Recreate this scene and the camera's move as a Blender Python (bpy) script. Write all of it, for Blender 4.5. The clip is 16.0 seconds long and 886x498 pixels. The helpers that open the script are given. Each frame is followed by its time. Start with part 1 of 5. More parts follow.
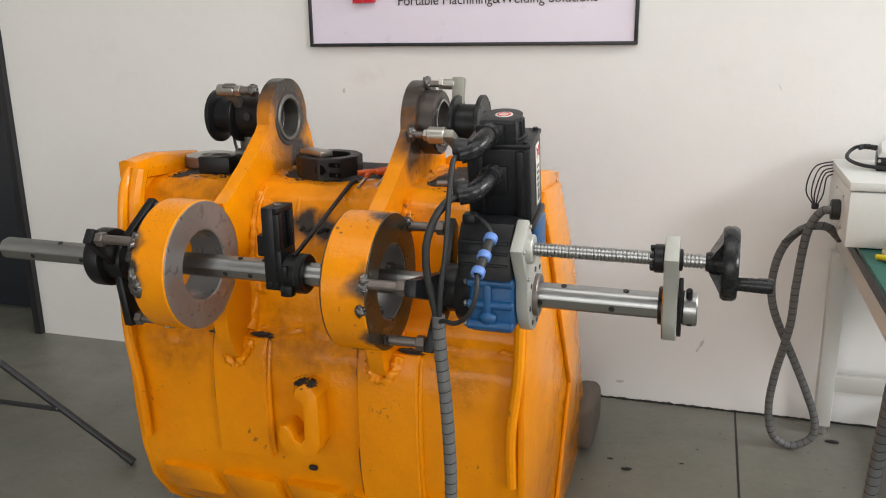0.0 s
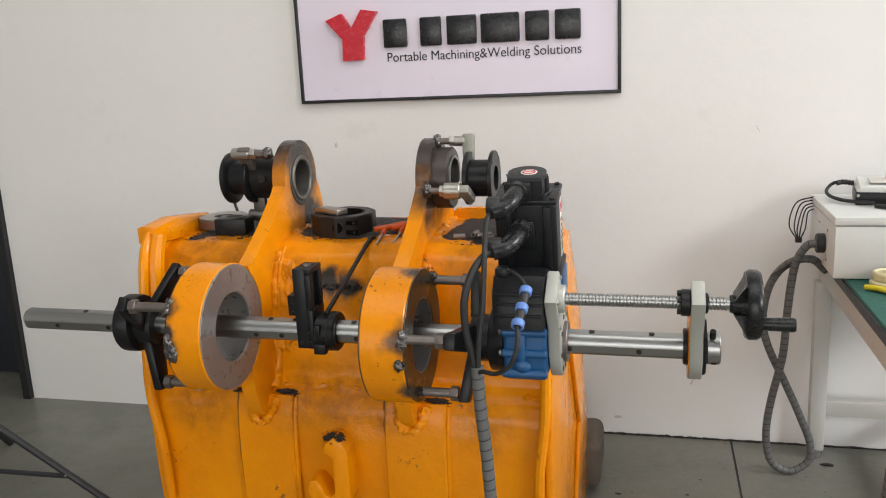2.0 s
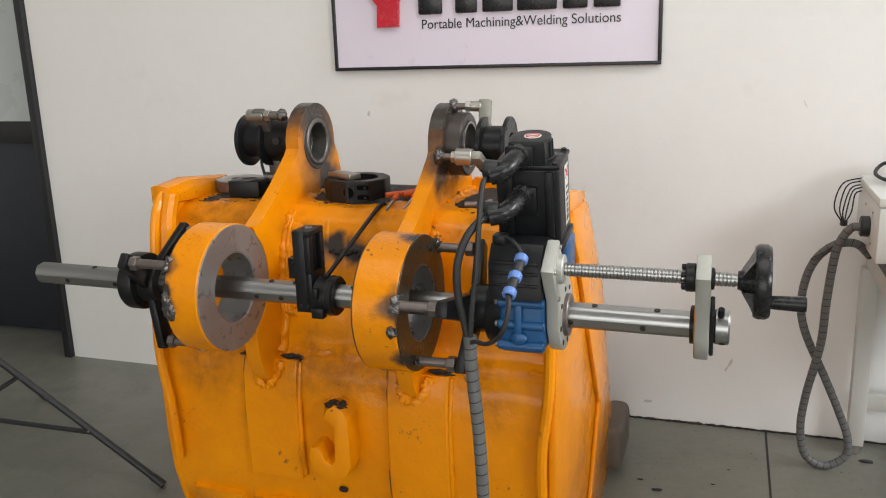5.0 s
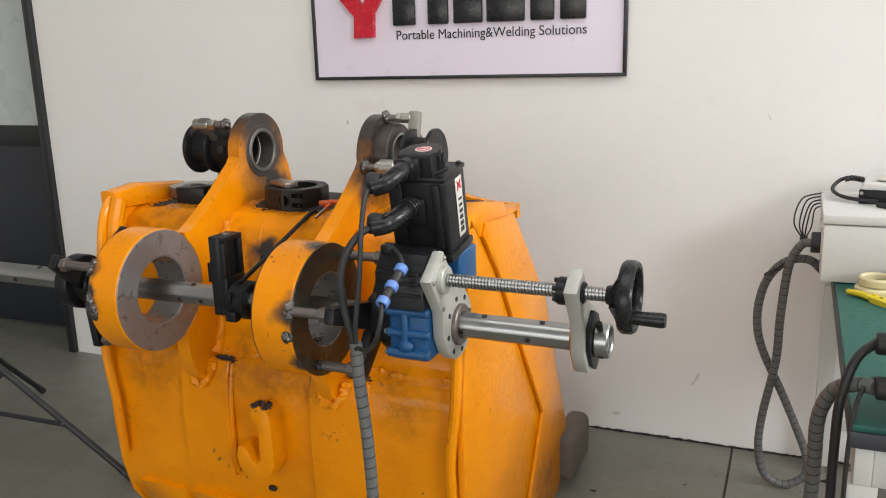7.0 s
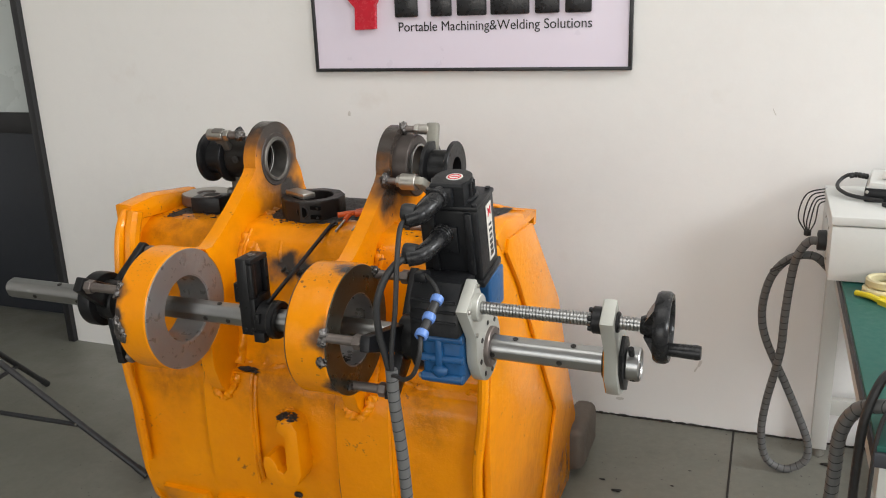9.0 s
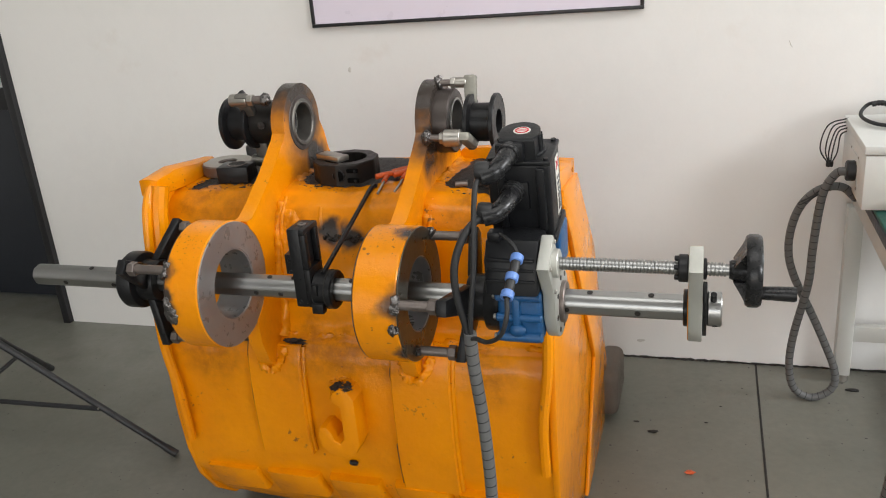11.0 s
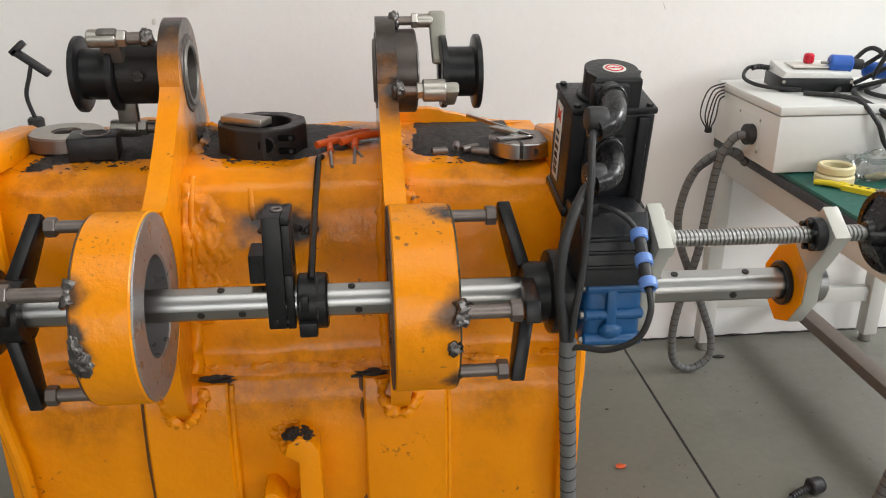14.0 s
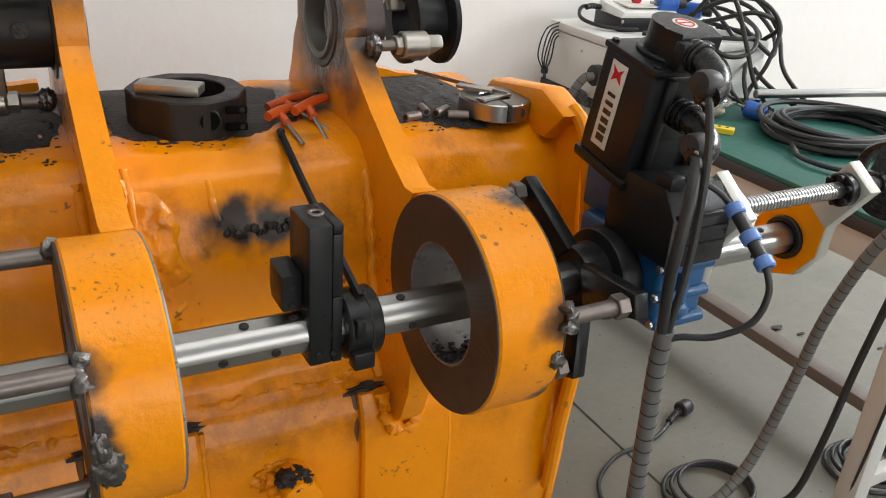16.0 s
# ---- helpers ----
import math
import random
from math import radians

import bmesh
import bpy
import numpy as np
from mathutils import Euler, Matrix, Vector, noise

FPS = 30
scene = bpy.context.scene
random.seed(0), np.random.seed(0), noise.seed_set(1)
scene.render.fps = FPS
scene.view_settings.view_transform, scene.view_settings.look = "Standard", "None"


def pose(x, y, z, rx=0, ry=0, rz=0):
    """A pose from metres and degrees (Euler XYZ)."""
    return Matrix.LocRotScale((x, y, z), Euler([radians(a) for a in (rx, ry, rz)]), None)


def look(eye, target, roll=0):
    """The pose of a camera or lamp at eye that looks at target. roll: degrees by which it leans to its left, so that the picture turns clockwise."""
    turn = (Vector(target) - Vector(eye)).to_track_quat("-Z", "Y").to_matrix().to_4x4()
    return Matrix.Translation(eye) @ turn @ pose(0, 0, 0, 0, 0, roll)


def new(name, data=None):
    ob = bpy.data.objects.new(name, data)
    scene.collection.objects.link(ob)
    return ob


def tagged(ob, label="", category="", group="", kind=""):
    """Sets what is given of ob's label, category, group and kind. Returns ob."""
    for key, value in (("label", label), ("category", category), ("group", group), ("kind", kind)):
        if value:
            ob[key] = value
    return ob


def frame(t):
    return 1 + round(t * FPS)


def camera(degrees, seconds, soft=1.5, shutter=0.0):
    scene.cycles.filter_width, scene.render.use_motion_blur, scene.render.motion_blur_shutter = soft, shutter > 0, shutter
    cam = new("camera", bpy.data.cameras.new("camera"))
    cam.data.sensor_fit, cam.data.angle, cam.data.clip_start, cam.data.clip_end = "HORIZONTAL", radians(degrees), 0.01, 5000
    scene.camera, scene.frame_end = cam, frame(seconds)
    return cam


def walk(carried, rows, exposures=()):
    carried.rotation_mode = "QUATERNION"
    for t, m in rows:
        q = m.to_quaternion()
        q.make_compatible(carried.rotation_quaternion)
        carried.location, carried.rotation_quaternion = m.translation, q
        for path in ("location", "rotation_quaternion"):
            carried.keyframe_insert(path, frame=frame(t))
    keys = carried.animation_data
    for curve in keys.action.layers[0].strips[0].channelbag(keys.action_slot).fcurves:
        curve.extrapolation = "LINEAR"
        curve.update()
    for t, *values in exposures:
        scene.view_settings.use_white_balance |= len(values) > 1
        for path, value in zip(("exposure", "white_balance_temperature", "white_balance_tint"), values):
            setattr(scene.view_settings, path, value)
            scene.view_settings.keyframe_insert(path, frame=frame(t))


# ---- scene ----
cam = camera(55.7, 16.0, soft=1.05)
PATH = [
    (0, (0.584, 0.661, 1.384), (0.0, 2.5, 0.859), -0.9),
    (0.5, (0.485, 0.616, 1.393), (-0.041, 2.473, 0.87), -1.3),
    (1, (0.455, 0.58, 1.406), (-0.038, 2.453, 0.906), -1.8),
    (1.5, (0.458, 0.563, 1.425), (-0.027, 2.446, 0.955), -2.3),
    (2, (0.46, 0.562, 1.437), (-0.029, 2.451, 0.998), -2.7),
    (2.5, (0.463, 0.557, 1.435), (-0.032, 2.448, 1.012), -2.9),
    (3, (0.47, 0.553, 1.428), (-0.032, 2.443, 1.007), -3.0),
    (3.5, (0.479, 0.569, 1.413), (-0.039, 2.452, 0.984), -2.7),
    (4, (0.478, 0.579, 1.401), (-0.058, 2.454, 0.955), -2.2),
    (4.2, (0.48, 0.587, 1.396), (-0.066, 2.456, 0.941), -2.1),
    (6.5, (0.846, 0.74, 1.385), (0.072, 2.518, 0.899), -1.5),
    (7, (0.886, 0.723, 1.398), (0.123, 2.513, 0.937), -1.6),
    (7.5, (0.893, 0.711, 1.401), (0.159, 2.513, 0.938), -1.6),
    (8, (0.867, 0.705, 1.431), (0.153, 2.506, 0.932), -1.5),
    (8.5, (0.825, 0.705, 1.488), (0.122, 2.5, 0.954), -1.6),
    (9, (0.783, 0.698, 1.544), (0.08, 2.482, 0.976), -2.1),
    (9.5, (0.75, 0.679, 1.572), (0.045, 2.453, 0.974), -2.8),
    (9.7, (0.729, 0.669, 1.578), (0.027, 2.44, 0.968), -3.2),
    (12, (0.4, 0.697, 1.506), (-0.035, 2.511, 0.786), -4.8),
    (12.5, (0.326, 0.861, 1.465), (-0.009, 2.699, 0.753), -3.9),
    (13, (0.222, 0.952, 1.436), (0.001, 2.809, 0.727), -3.0),
    (13.5, (0.011, 0.969, 1.428), (0.011, 2.838, 0.718), -1.9),
    (14, (-0.151, 1.02, 1.414), (0.034, 2.871, 0.681), -0.2),
    (14.5, (-0.244, 1.197, 1.407), (0.086, 3.004, 0.616), 1.7),
    (15, (-0.301, 1.314, 1.389), (0.212, 3.05, 0.537), 3.1),
    (15.5, (-0.432, 1.364, 1.397), (0.314, 3.006, 0.532), 3.5),
    (16, (-0.586, 1.391, 1.395), (0.312, 2.957, 0.534), 4.2),
]
walk(cam, [(t, look(eye, target, roll)) for t, eye, target, roll in PATH],
     exposures=[(0.0, 0.0), (9.5, 0.0), (12.0, 0.08), (14.0, 0.10), (16.0, 0.12)])

# ---- light ----
world = bpy.data.worlds.new("world")
scene.world = world
world.use_nodes = True
wn = world.node_tree
sky = wn.nodes.new("ShaderNodeTexSky")
sky.sky_type = "NISHITA"
sky.sun_disc = False
sky.sun_elevation, sky.sun_rotation = radians(38), radians(150)
wn.links.new(sky.outputs[0], wn.nodes["Background"].inputs[0])
wn.nodes["Background"].inputs[1].default_value = 0.10


def window_light(name, eye, target, w, h, watts, colour):
    lamp = bpy.data.lights.new(name, "AREA")
    lamp.shape, lamp.size, lamp.size_y, lamp.energy, lamp.color = "RECTANGLE", w, h, watts, colour
    ob = new(name, lamp)
    ob.matrix_world = look(eye, target)
    return ob


window_light("daylight_south", (0.2, -4.3, 1.6), (0.2, 3.0, 0.8), 6.0, 2.6, 108, (1.0, 0.985, 0.96))
window_light("daylight_east", (5.5, -1.6, 3.0), (0.6, 3.0, 0.6), 1.7, 1.3, 142, (0.97, 0.985, 1.0))
window_light("daylight_east_rear", (5.5, 2.6, 3.5), (1.0, 2.9, 0.0), 1.6, 1.2, 190, (0.97, 0.985, 1.0))
window_light("ceiling_panel_light", (0.3, 0.9, 4.3), (0.3, 0.91, 0.0), 4.2, 2.2, 54, (1.0, 0.985, 0.96))

# ---- materials ----

def nodes_of(name):
    m = bpy.data.materials.new(name)
    m.use_nodes = True
    nt = m.node_tree
    return m, nt, nt.nodes["Principled BSDF"], nt.nodes.new("ShaderNodeTexCoord")


def noise_fac(nt, tc, scale, lo, hi, detail=6.0, rough=0.6, stretch=None):
    n = nt.nodes.new("ShaderNodeTexNoise")
    n.inputs["Scale"].default_value, n.inputs["Detail"].default_value, n.inputs["Roughness"].default_value = scale, detail, rough
    src = tc.outputs["Object"]
    if stretch:
        mp = nt.nodes.new("ShaderNodeMapping")
        mp.inputs["Scale"].default_value = stretch
        nt.links.new(src, mp.inputs[0])
        src = mp.outputs[0]
    nt.links.new(src, n.inputs["Vector"])
    r = nt.nodes.new("ShaderNodeMapRange")
    r.inputs["From Min"].default_value, r.inputs["From Max"].default_value = lo, hi
    nt.links.new(n.outputs[0], r.inputs[0])
    return r.outputs[0]


def mixed(nt, fac, a, b):
    x = nt.nodes.new("ShaderNodeMix")
    x.data_type = "RGBA"
    for sock, v in ((x.inputs[0], fac), (x.inputs[6], a), (x.inputs[7], b)):
        if hasattr(v, "is_linked"):
            nt.links.new(v, sock)
        else:
            sock.default_value = v if isinstance(v, (int, float)) else (*v, 1.0)
    return x.outputs[2]


def maths(nt, op, a, b):
    x = nt.nodes.new("ShaderNodeMath")
    x.operation, x.use_clamp = op, True
    for sock, v in ((x.inputs[0], a), (x.inputs[1], b)):
        if hasattr(v, "is_linked"):
            nt.links.new(v, sock)
        else:
            sock.default_value = v
    return x.outputs[0]


def ramp(nt, fac, a, b):
    r = nt.nodes.new("ShaderNodeMapRange")
    r.inputs["To Min"].default_value, r.inputs["To Max"].default_value = a, b
    nt.links.new(fac, r.inputs[0])
    return r.outputs[0]


def bumped(nt, bsdf, fac, strength, dist):
    b = nt.nodes.new("ShaderNodeBump")
    b.inputs["Strength"].default_value, b.inputs["Distance"].default_value = strength, dist
    nt.links.new(fac, b.inputs["Height"])
    nt.links.new(b.outputs[0], bsdf.inputs["Normal"])
    return b


def plain(name, colour, rough, metal=0.0, vary=0.15, grain=60.0, bump=0.0, dirt=None, dirt_amount=0.0, coat=0.0, stretch=None, rvary=0.09, spec=0.5):
    """A surface with a fine grain and broad blotches."""
    m, nt, b, tc = nodes_of(name)
    fine = noise_fac(nt, tc, grain, 0.3, 0.7, stretch=stretch)
    broad = noise_fac(nt, tc, grain / 12, 0.35, 0.7)
    dark = tuple(c * (1 - vary) for c in colour)
    light = tuple(min(1.0, c * (1 + vary)) for c in colour)
    col = mixed(nt, maths(nt, "MULTIPLY", maths(nt, "ADD", fine, broad), 0.5), dark, light)
    if dirt:
        spots = noise_fac(nt, tc, grain / 5, 0.62 - dirt_amount * 0.2, 0.75)
        col = mixed(nt, spots, col, dirt)
    nt.links.new(col, b.inputs["Base Color"])
    nt.links.new(ramp(nt, fine, max(0.02, rough - rvary), min(1.0, rough + rvary)), b.inputs["Roughness"])
    b.inputs["Metallic"].default_value = metal
    b.inputs["Coat Weight"].default_value = coat
    b.inputs["Specular IOR Level"].default_value = spec
    if bump:
        bumped(nt, b, fine, 0.5, bump)
    return m


def painted_orange(name, spots):
    """Thick brushed orange machine paint, with sooty welds, dark patches on the tube top, scuffs and small chips."""
    m, nt, b, tc = nodes_of(name)
    broad = noise_fac(nt, tc, 5.0, 0.3, 0.75)
    fine = noise_fac(nt, tc, 90.0, 0.3, 0.7)
    col = mixed(nt, broad, (0.84, 0.290, 0.0010), (0.74, 0.236, 0.0008))
    grime = noise_fac(nt, tc, 11.0, 0.52, 0.74, 9.0, 0.72)
    col = mixed(nt, maths(nt, "MULTIPLY", grime, 0.20), col, (0.38, 0.125, 0.008))
    swirl = nt.nodes.new("ShaderNodeTexNoise")
    swirl.inputs["Scale"].default_value, swirl.inputs["Detail"].default_value = 13.0, 6.0
    nt.links.new(tc.outputs["Object"], swirl.inputs["Vector"])
    shift = nt.nodes.new("ShaderNodeVectorMath")
    shift.operation = "MULTIPLY_ADD"
    shift.inputs[1].default_value = (0.11, 0.08, 0.11)
    shift.inputs[2].default_value = (-0.055, -0.04, -0.055)
    nt.links.new(swirl.outputs["Color"], shift.inputs[0])
    warped = nt.nodes.new("ShaderNodeVectorMath")
    nt.links.new(tc.outputs["Object"], warped.inputs[0])
    nt.links.new(shift.outputs[0], warped.inputs[1])
    stain = None
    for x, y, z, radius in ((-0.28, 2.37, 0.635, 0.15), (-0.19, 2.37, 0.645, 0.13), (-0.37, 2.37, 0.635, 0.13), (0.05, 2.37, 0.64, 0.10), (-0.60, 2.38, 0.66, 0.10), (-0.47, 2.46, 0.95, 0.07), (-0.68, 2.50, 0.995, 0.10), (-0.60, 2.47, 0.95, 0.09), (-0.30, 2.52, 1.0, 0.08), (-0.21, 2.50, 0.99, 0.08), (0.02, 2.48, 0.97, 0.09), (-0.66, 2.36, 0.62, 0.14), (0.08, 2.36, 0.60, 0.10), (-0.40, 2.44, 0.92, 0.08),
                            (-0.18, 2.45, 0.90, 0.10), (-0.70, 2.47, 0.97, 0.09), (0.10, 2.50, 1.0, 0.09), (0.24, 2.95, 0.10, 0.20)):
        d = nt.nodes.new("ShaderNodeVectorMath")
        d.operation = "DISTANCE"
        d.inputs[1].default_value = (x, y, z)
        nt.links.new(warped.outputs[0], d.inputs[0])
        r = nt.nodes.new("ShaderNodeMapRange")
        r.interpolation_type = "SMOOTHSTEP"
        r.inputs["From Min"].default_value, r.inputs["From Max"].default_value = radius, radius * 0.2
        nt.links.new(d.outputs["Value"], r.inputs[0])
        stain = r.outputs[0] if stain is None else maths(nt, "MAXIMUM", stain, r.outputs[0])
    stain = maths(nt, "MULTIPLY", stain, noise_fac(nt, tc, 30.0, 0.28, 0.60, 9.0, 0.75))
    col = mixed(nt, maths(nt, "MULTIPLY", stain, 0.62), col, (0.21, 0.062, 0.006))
    chips = maths(nt, "MULTIPLY", noise_fac(nt, tc, 75.0, 0.635, 0.655, 4.0, 0.55), noise_fac(nt, tc, 9.0, 0.57, 0.64, 3.0, 0.5))
    col = mixed(nt, maths(nt, "MULTIPLY", chips, 0.7), col, (0.05, 0.035, 0.025))
    worn = None
    for x, y, z, radius in ((-0.520, 2.15, 0.99, 0.060), (-0.05, 2.215, 1.005, 0.065), (-0.505, 2.19, 1.005, 0.05)):
        d = nt.nodes.new("ShaderNodeVectorMath")
        d.operation = "DISTANCE"
        d.inputs[1].default_value = (x, y, z)
        nt.links.new(warped.outputs[0], d.inputs[0])
        r = nt.nodes.new("ShaderNodeMapRange")
        r.inputs["From Min"].default_value, r.inputs["From Max"].default_value = radius, radius * 0.3
        nt.links.new(d.outputs["Value"], r.inputs[0])
        worn = r.outputs[0] if worn is None else maths(nt, "MAXIMUM", worn, r.outputs[0])
    flakes = maths(nt, "MULTIPLY", noise_fac(nt, tc, 170.0, 0.62, 0.65, 3.0, 0.55), worn)
    col = mixed(nt, maths(nt, "MULTIPLY", flakes, 0.9), col, (0.04, 0.028, 0.020))
    soot_and_patches = None
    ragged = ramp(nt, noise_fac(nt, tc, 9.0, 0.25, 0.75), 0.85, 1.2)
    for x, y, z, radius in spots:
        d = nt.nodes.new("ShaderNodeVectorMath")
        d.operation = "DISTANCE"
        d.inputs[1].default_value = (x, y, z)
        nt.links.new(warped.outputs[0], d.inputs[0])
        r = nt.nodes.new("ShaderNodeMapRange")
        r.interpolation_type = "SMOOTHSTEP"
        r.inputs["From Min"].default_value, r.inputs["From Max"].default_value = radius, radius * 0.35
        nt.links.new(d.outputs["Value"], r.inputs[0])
        soot_and_patches = r.outputs[0] if soot_and_patches is None else maths(nt, "MAXIMUM", soot_and_patches, r.outputs[0])
    if soot_and_patches is not None:
        soot_and_patches = maths(nt, "MULTIPLY", soot_and_patches, ragged)
        col = mixed(nt, soot_and_patches, col, (0.042, 0.033, 0.028))
    nt.links.new(col, b.inputs["Base Color"])
    nt.links.new(ramp(nt, noise_fac(nt, tc, 9.0, 0.3, 0.7), 0.11, 0.27), b.inputs["Roughness"])
    wav = maths(nt, "ADD", maths(nt, "MULTIPLY", noise_fac(nt, tc, 26.0, 0.2, 0.8), 0.8), maths(nt, "MULTIPLY", fine, 0.08))
    b.inputs["Specular IOR Level"].default_value = 0.30
    bumped(nt, b, wav, 0.32, 0.007)
    return m


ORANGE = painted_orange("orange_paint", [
    (-0.495, 2.665, 1.235, 0.20), (-0.495, 2.66, 1.15, 0.155), (-0.108, 2.650, 1.215, 0.235), (-0.108, 2.65, 1.14, 0.165), (-0.08, 2.54, 1.10, 0.10), (-0.325, 2.43, 0.915, 0.055), (-0.265, 2.43, 0.912, 0.050),
    (-0.008, 2.065, 0.895, 0.062), (-0.005, 2.10, 0.79, 0.045), (-0.554, 2.085, 0.944, 0.044), (-0.554, 2.062, 0.862, 0.046), (-0.554, 2.06, 0.90, 0.03), (-0.552, 2.15, 0.74, 0.05),
    # broad dark patches along the top of the tube
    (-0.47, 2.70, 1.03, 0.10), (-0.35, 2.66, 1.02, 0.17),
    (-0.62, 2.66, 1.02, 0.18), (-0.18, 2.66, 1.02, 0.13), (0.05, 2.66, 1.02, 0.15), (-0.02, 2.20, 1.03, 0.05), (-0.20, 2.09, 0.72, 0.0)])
WALL_WHITE = plain("wall_plaster", (0.785, 0.768, 0.745), 0.75, vary=0.025, grain=18, bump=0.0010, dirt=(0.74, 0.71, 0.675), dirt_amount=-0.1)
BLACK_OXIDE = plain("black_oxide_steel", (0.014, 0.014, 0.015), 0.36, 0.2, vary=0.3, grain=80, bump=0.0004, spec=0.3)
WORN_BLACK = plain("worn_blackened_steel", (0.019, 0.0165, 0.015), 0.42, 0.3, vary=0.35, grain=50, bump=0.0006, dirt=(0.07, 0.045, 0.03), dirt_amount=0.2, spec=0.3)
FORGED_DARK = plain("scorched_steel", (0.075, 0.062, 0.056), 0.42, 0.55, vary=0.35, grain=45, bump=0.0006)
FORGED = plain("forged_grey_steel", (0.17, 0.16, 0.145), 0.45, 0.7, vary=0.3, grain=60, bump=0.0008)
BLACK_PAINT = plain("black_motor_paint", (0.010, 0.0105, 0.012), 0.36, vary=0.25, grain=120, bump=0.0004, spec=0.3)
RUBBER = plain("black_rubber", (0.02, 0.02, 0.021), 0.5, vary=0.3, grain=90, bump=0.0003)
PLASTIC = plain("glossy_black_plastic", (0.012, 0.012, 0.013), 0.28, vary=0.2, grain=90, spec=0.35)
STEEL = plain("ground_steel_bar", (0.38, 0.38, 0.375), 0.31, 1.0, vary=0.02, grain=12, rvary=0.02)
FACE = plain("turned_steel_face", (0.27, 0.262, 0.262), 0.32, 0.6, vary=0.15, grain=30, bump=0.0003)
OILY = plain("oily_black_face", (0.060, 0.052, 0.036), 0.32, 0.5, vary=0.35, grain=30, bump=0.0005)
STEEL_DARK = plain("turned_dark_steel", (0.20, 0.17, 0.155), 0.42, 0.75, vary=0.25, grain=40, bump=0.0005)
RUST = plain("rusty_machined_face", (0.085, 0.064, 0.056), 0.45, 0.55, vary=0.35, grain=45, bump=0.0005, dirt=(0.07, 0.05, 0.045), dirt_amount=0.4)
ALLOY = plain("grey_alloy", (0.46, 0.46, 0.42), 0.42, 0.35, vary=0.06, grain=100)
ZINC = plain("zinc_plated_steel", (0.40, 0.38, 0.345), 0.38, 0.9, vary=0.15, grain=70)
ARM_GREY = plain("cast_arm_grey", (0.30, 0.29, 0.25), 0.45, 0.5, vary=0.15, grain=70, bump=0.0004)
# brown for the shadow gap beside the wear straps
SEAM = plain("shaded_seam", (0.13, 0.048, 0.010), 0.6, vary=0.4, grain=60)
for mat in (FACE, RUST):
    nt = mat.node_tree
    tc = next(n for n in nt.nodes if n.bl_idname == "ShaderNodeTexCoord")
    flat = nt.nodes.new("ShaderNodeVectorMath")
    flat.operation = "MULTIPLY"
    flat.inputs[1].default_value = (0, 1, 1)
    nt.links.new(tc.outputs["Object"], flat.inputs[0])
    dist = nt.nodes.new("ShaderNodeVectorMath")
    dist.operation = "DISTANCE"
    dist.inputs[1].default_value = (0, 2.211, 0.867)
    nt.links.new(flat.outputs[0], dist.inputs[0])
    wave = nt.nodes.new("ShaderNodeMath")
    wave.operation = "SINE"
    scale = nt.nodes.new("ShaderNodeMath")
    scale.operation = "MULTIPLY"
    scale.inputs[1].default_value = 2600.0
    nt.links.new(dist.outputs["Value"], scale.inputs[0])
    nt.links.new(scale.outputs[0], wave.inputs[0])
    bumped(nt, nt.nodes["Principled BSDF"], wave.outputs[0], 0.25, 0.0004)
    grain = nt.nodes.new("ShaderNodeTangent")
    grain.direction_type, grain.axis = "RADIAL", "X"
    nt.links.new(grain.outputs[0], nt.nodes["Principled BSDF"].inputs["Tangent"])
    nt.nodes["Principled BSDF"].inputs["Anisotropic"].default_value = 0.75
WELD = plain("weld_metal", (0.15, 0.14, 0.135), 0.30, 0.9, vary=0.5, grain=90, bump=0.0015, dirt=(0.03, 0.025, 0.02), dirt_amount=0.5)
BLUE = plain("blue_paint", (0.008, 0.075, 0.205), 0.35, vary=0.2, grain=60, bump=0.001)
CONNECTOR_BLUE = plain("blue_connector_plastic", (0.11, 0.22, 0.54), 0.4, vary=0.1, grain=90)
WRAP_GAP = plain("spiral_wrap_gap", (0.02, 0.02, 0.02), 0.7)
SEAM_DARK = plain("dark_gap", (0.003, 0.003, 0.003), 0.8, spec=0.05)
CONDUIT = plain("grey_spiral_wrap", (0.12, 0.12, 0.118), 0.5, vary=0.2, grain=70)
CHIPS = plain("swarf_and_grease", (0.018, 0.015, 0.013), 0.6, vary=0.6, grain=160, bump=0.004)
BOX_GREY = plain("light_grey_enamel", (0.66, 0.665, 0.64), 0.4, vary=0.03, grain=60, bump=0.0003)
MAT_GREEN = plain("green_bench_mat", (0.012, 0.105, 0.082), 0.55, vary=0.15, grain=50, bump=0.0004)
EDGE_DARK = plain("dark_edging", (0.035, 0.037, 0.045), 0.5, vary=0.2)
# brownish bar, with the shade under the bench put into its colour
BROWN_BAR = plain("shaded_brown_bar", (0.155, 0.125, 0.105), 0.6, vary=0.1)
SCUFF = plain("grey_scuff", (0.60, 0.57, 0.53), 0.8, vary=0.2)
FRAME_GREY = plain("grey_powder_coat", (0.55, 0.545, 0.51), 0.45, vary=0.04)
NAVY = plain("dark_navy_panel", (0.018, 0.021, 0.028), 0.4, vary=0.2, grain=14)
DOOR_FRAME = plain("black_aluminium", (0.016, 0.016, 0.018), 0.4, vary=0.2)
RED_GRIP = plain("red_vinyl_grip", (0.55, 0.085, 0.012), 0.4, vary=0.25, grain=60)
RED = plain("red_acrylic", (0.55, 0.012, 0.03), 0.25, vary=0.08)
LETTER_BLACK = plain("black_acrylic", (0.012, 0.012, 0.014), 0.3, vary=0.1)
SIGN_WHITE = plain("lilac_white_board", (0.75, 0.68, 0.78), 0.35, vary=0.02, grain=10)
LABEL_WHITE = plain("white_label", (0.62, 0.59, 0.54), 0.4, vary=0.03)
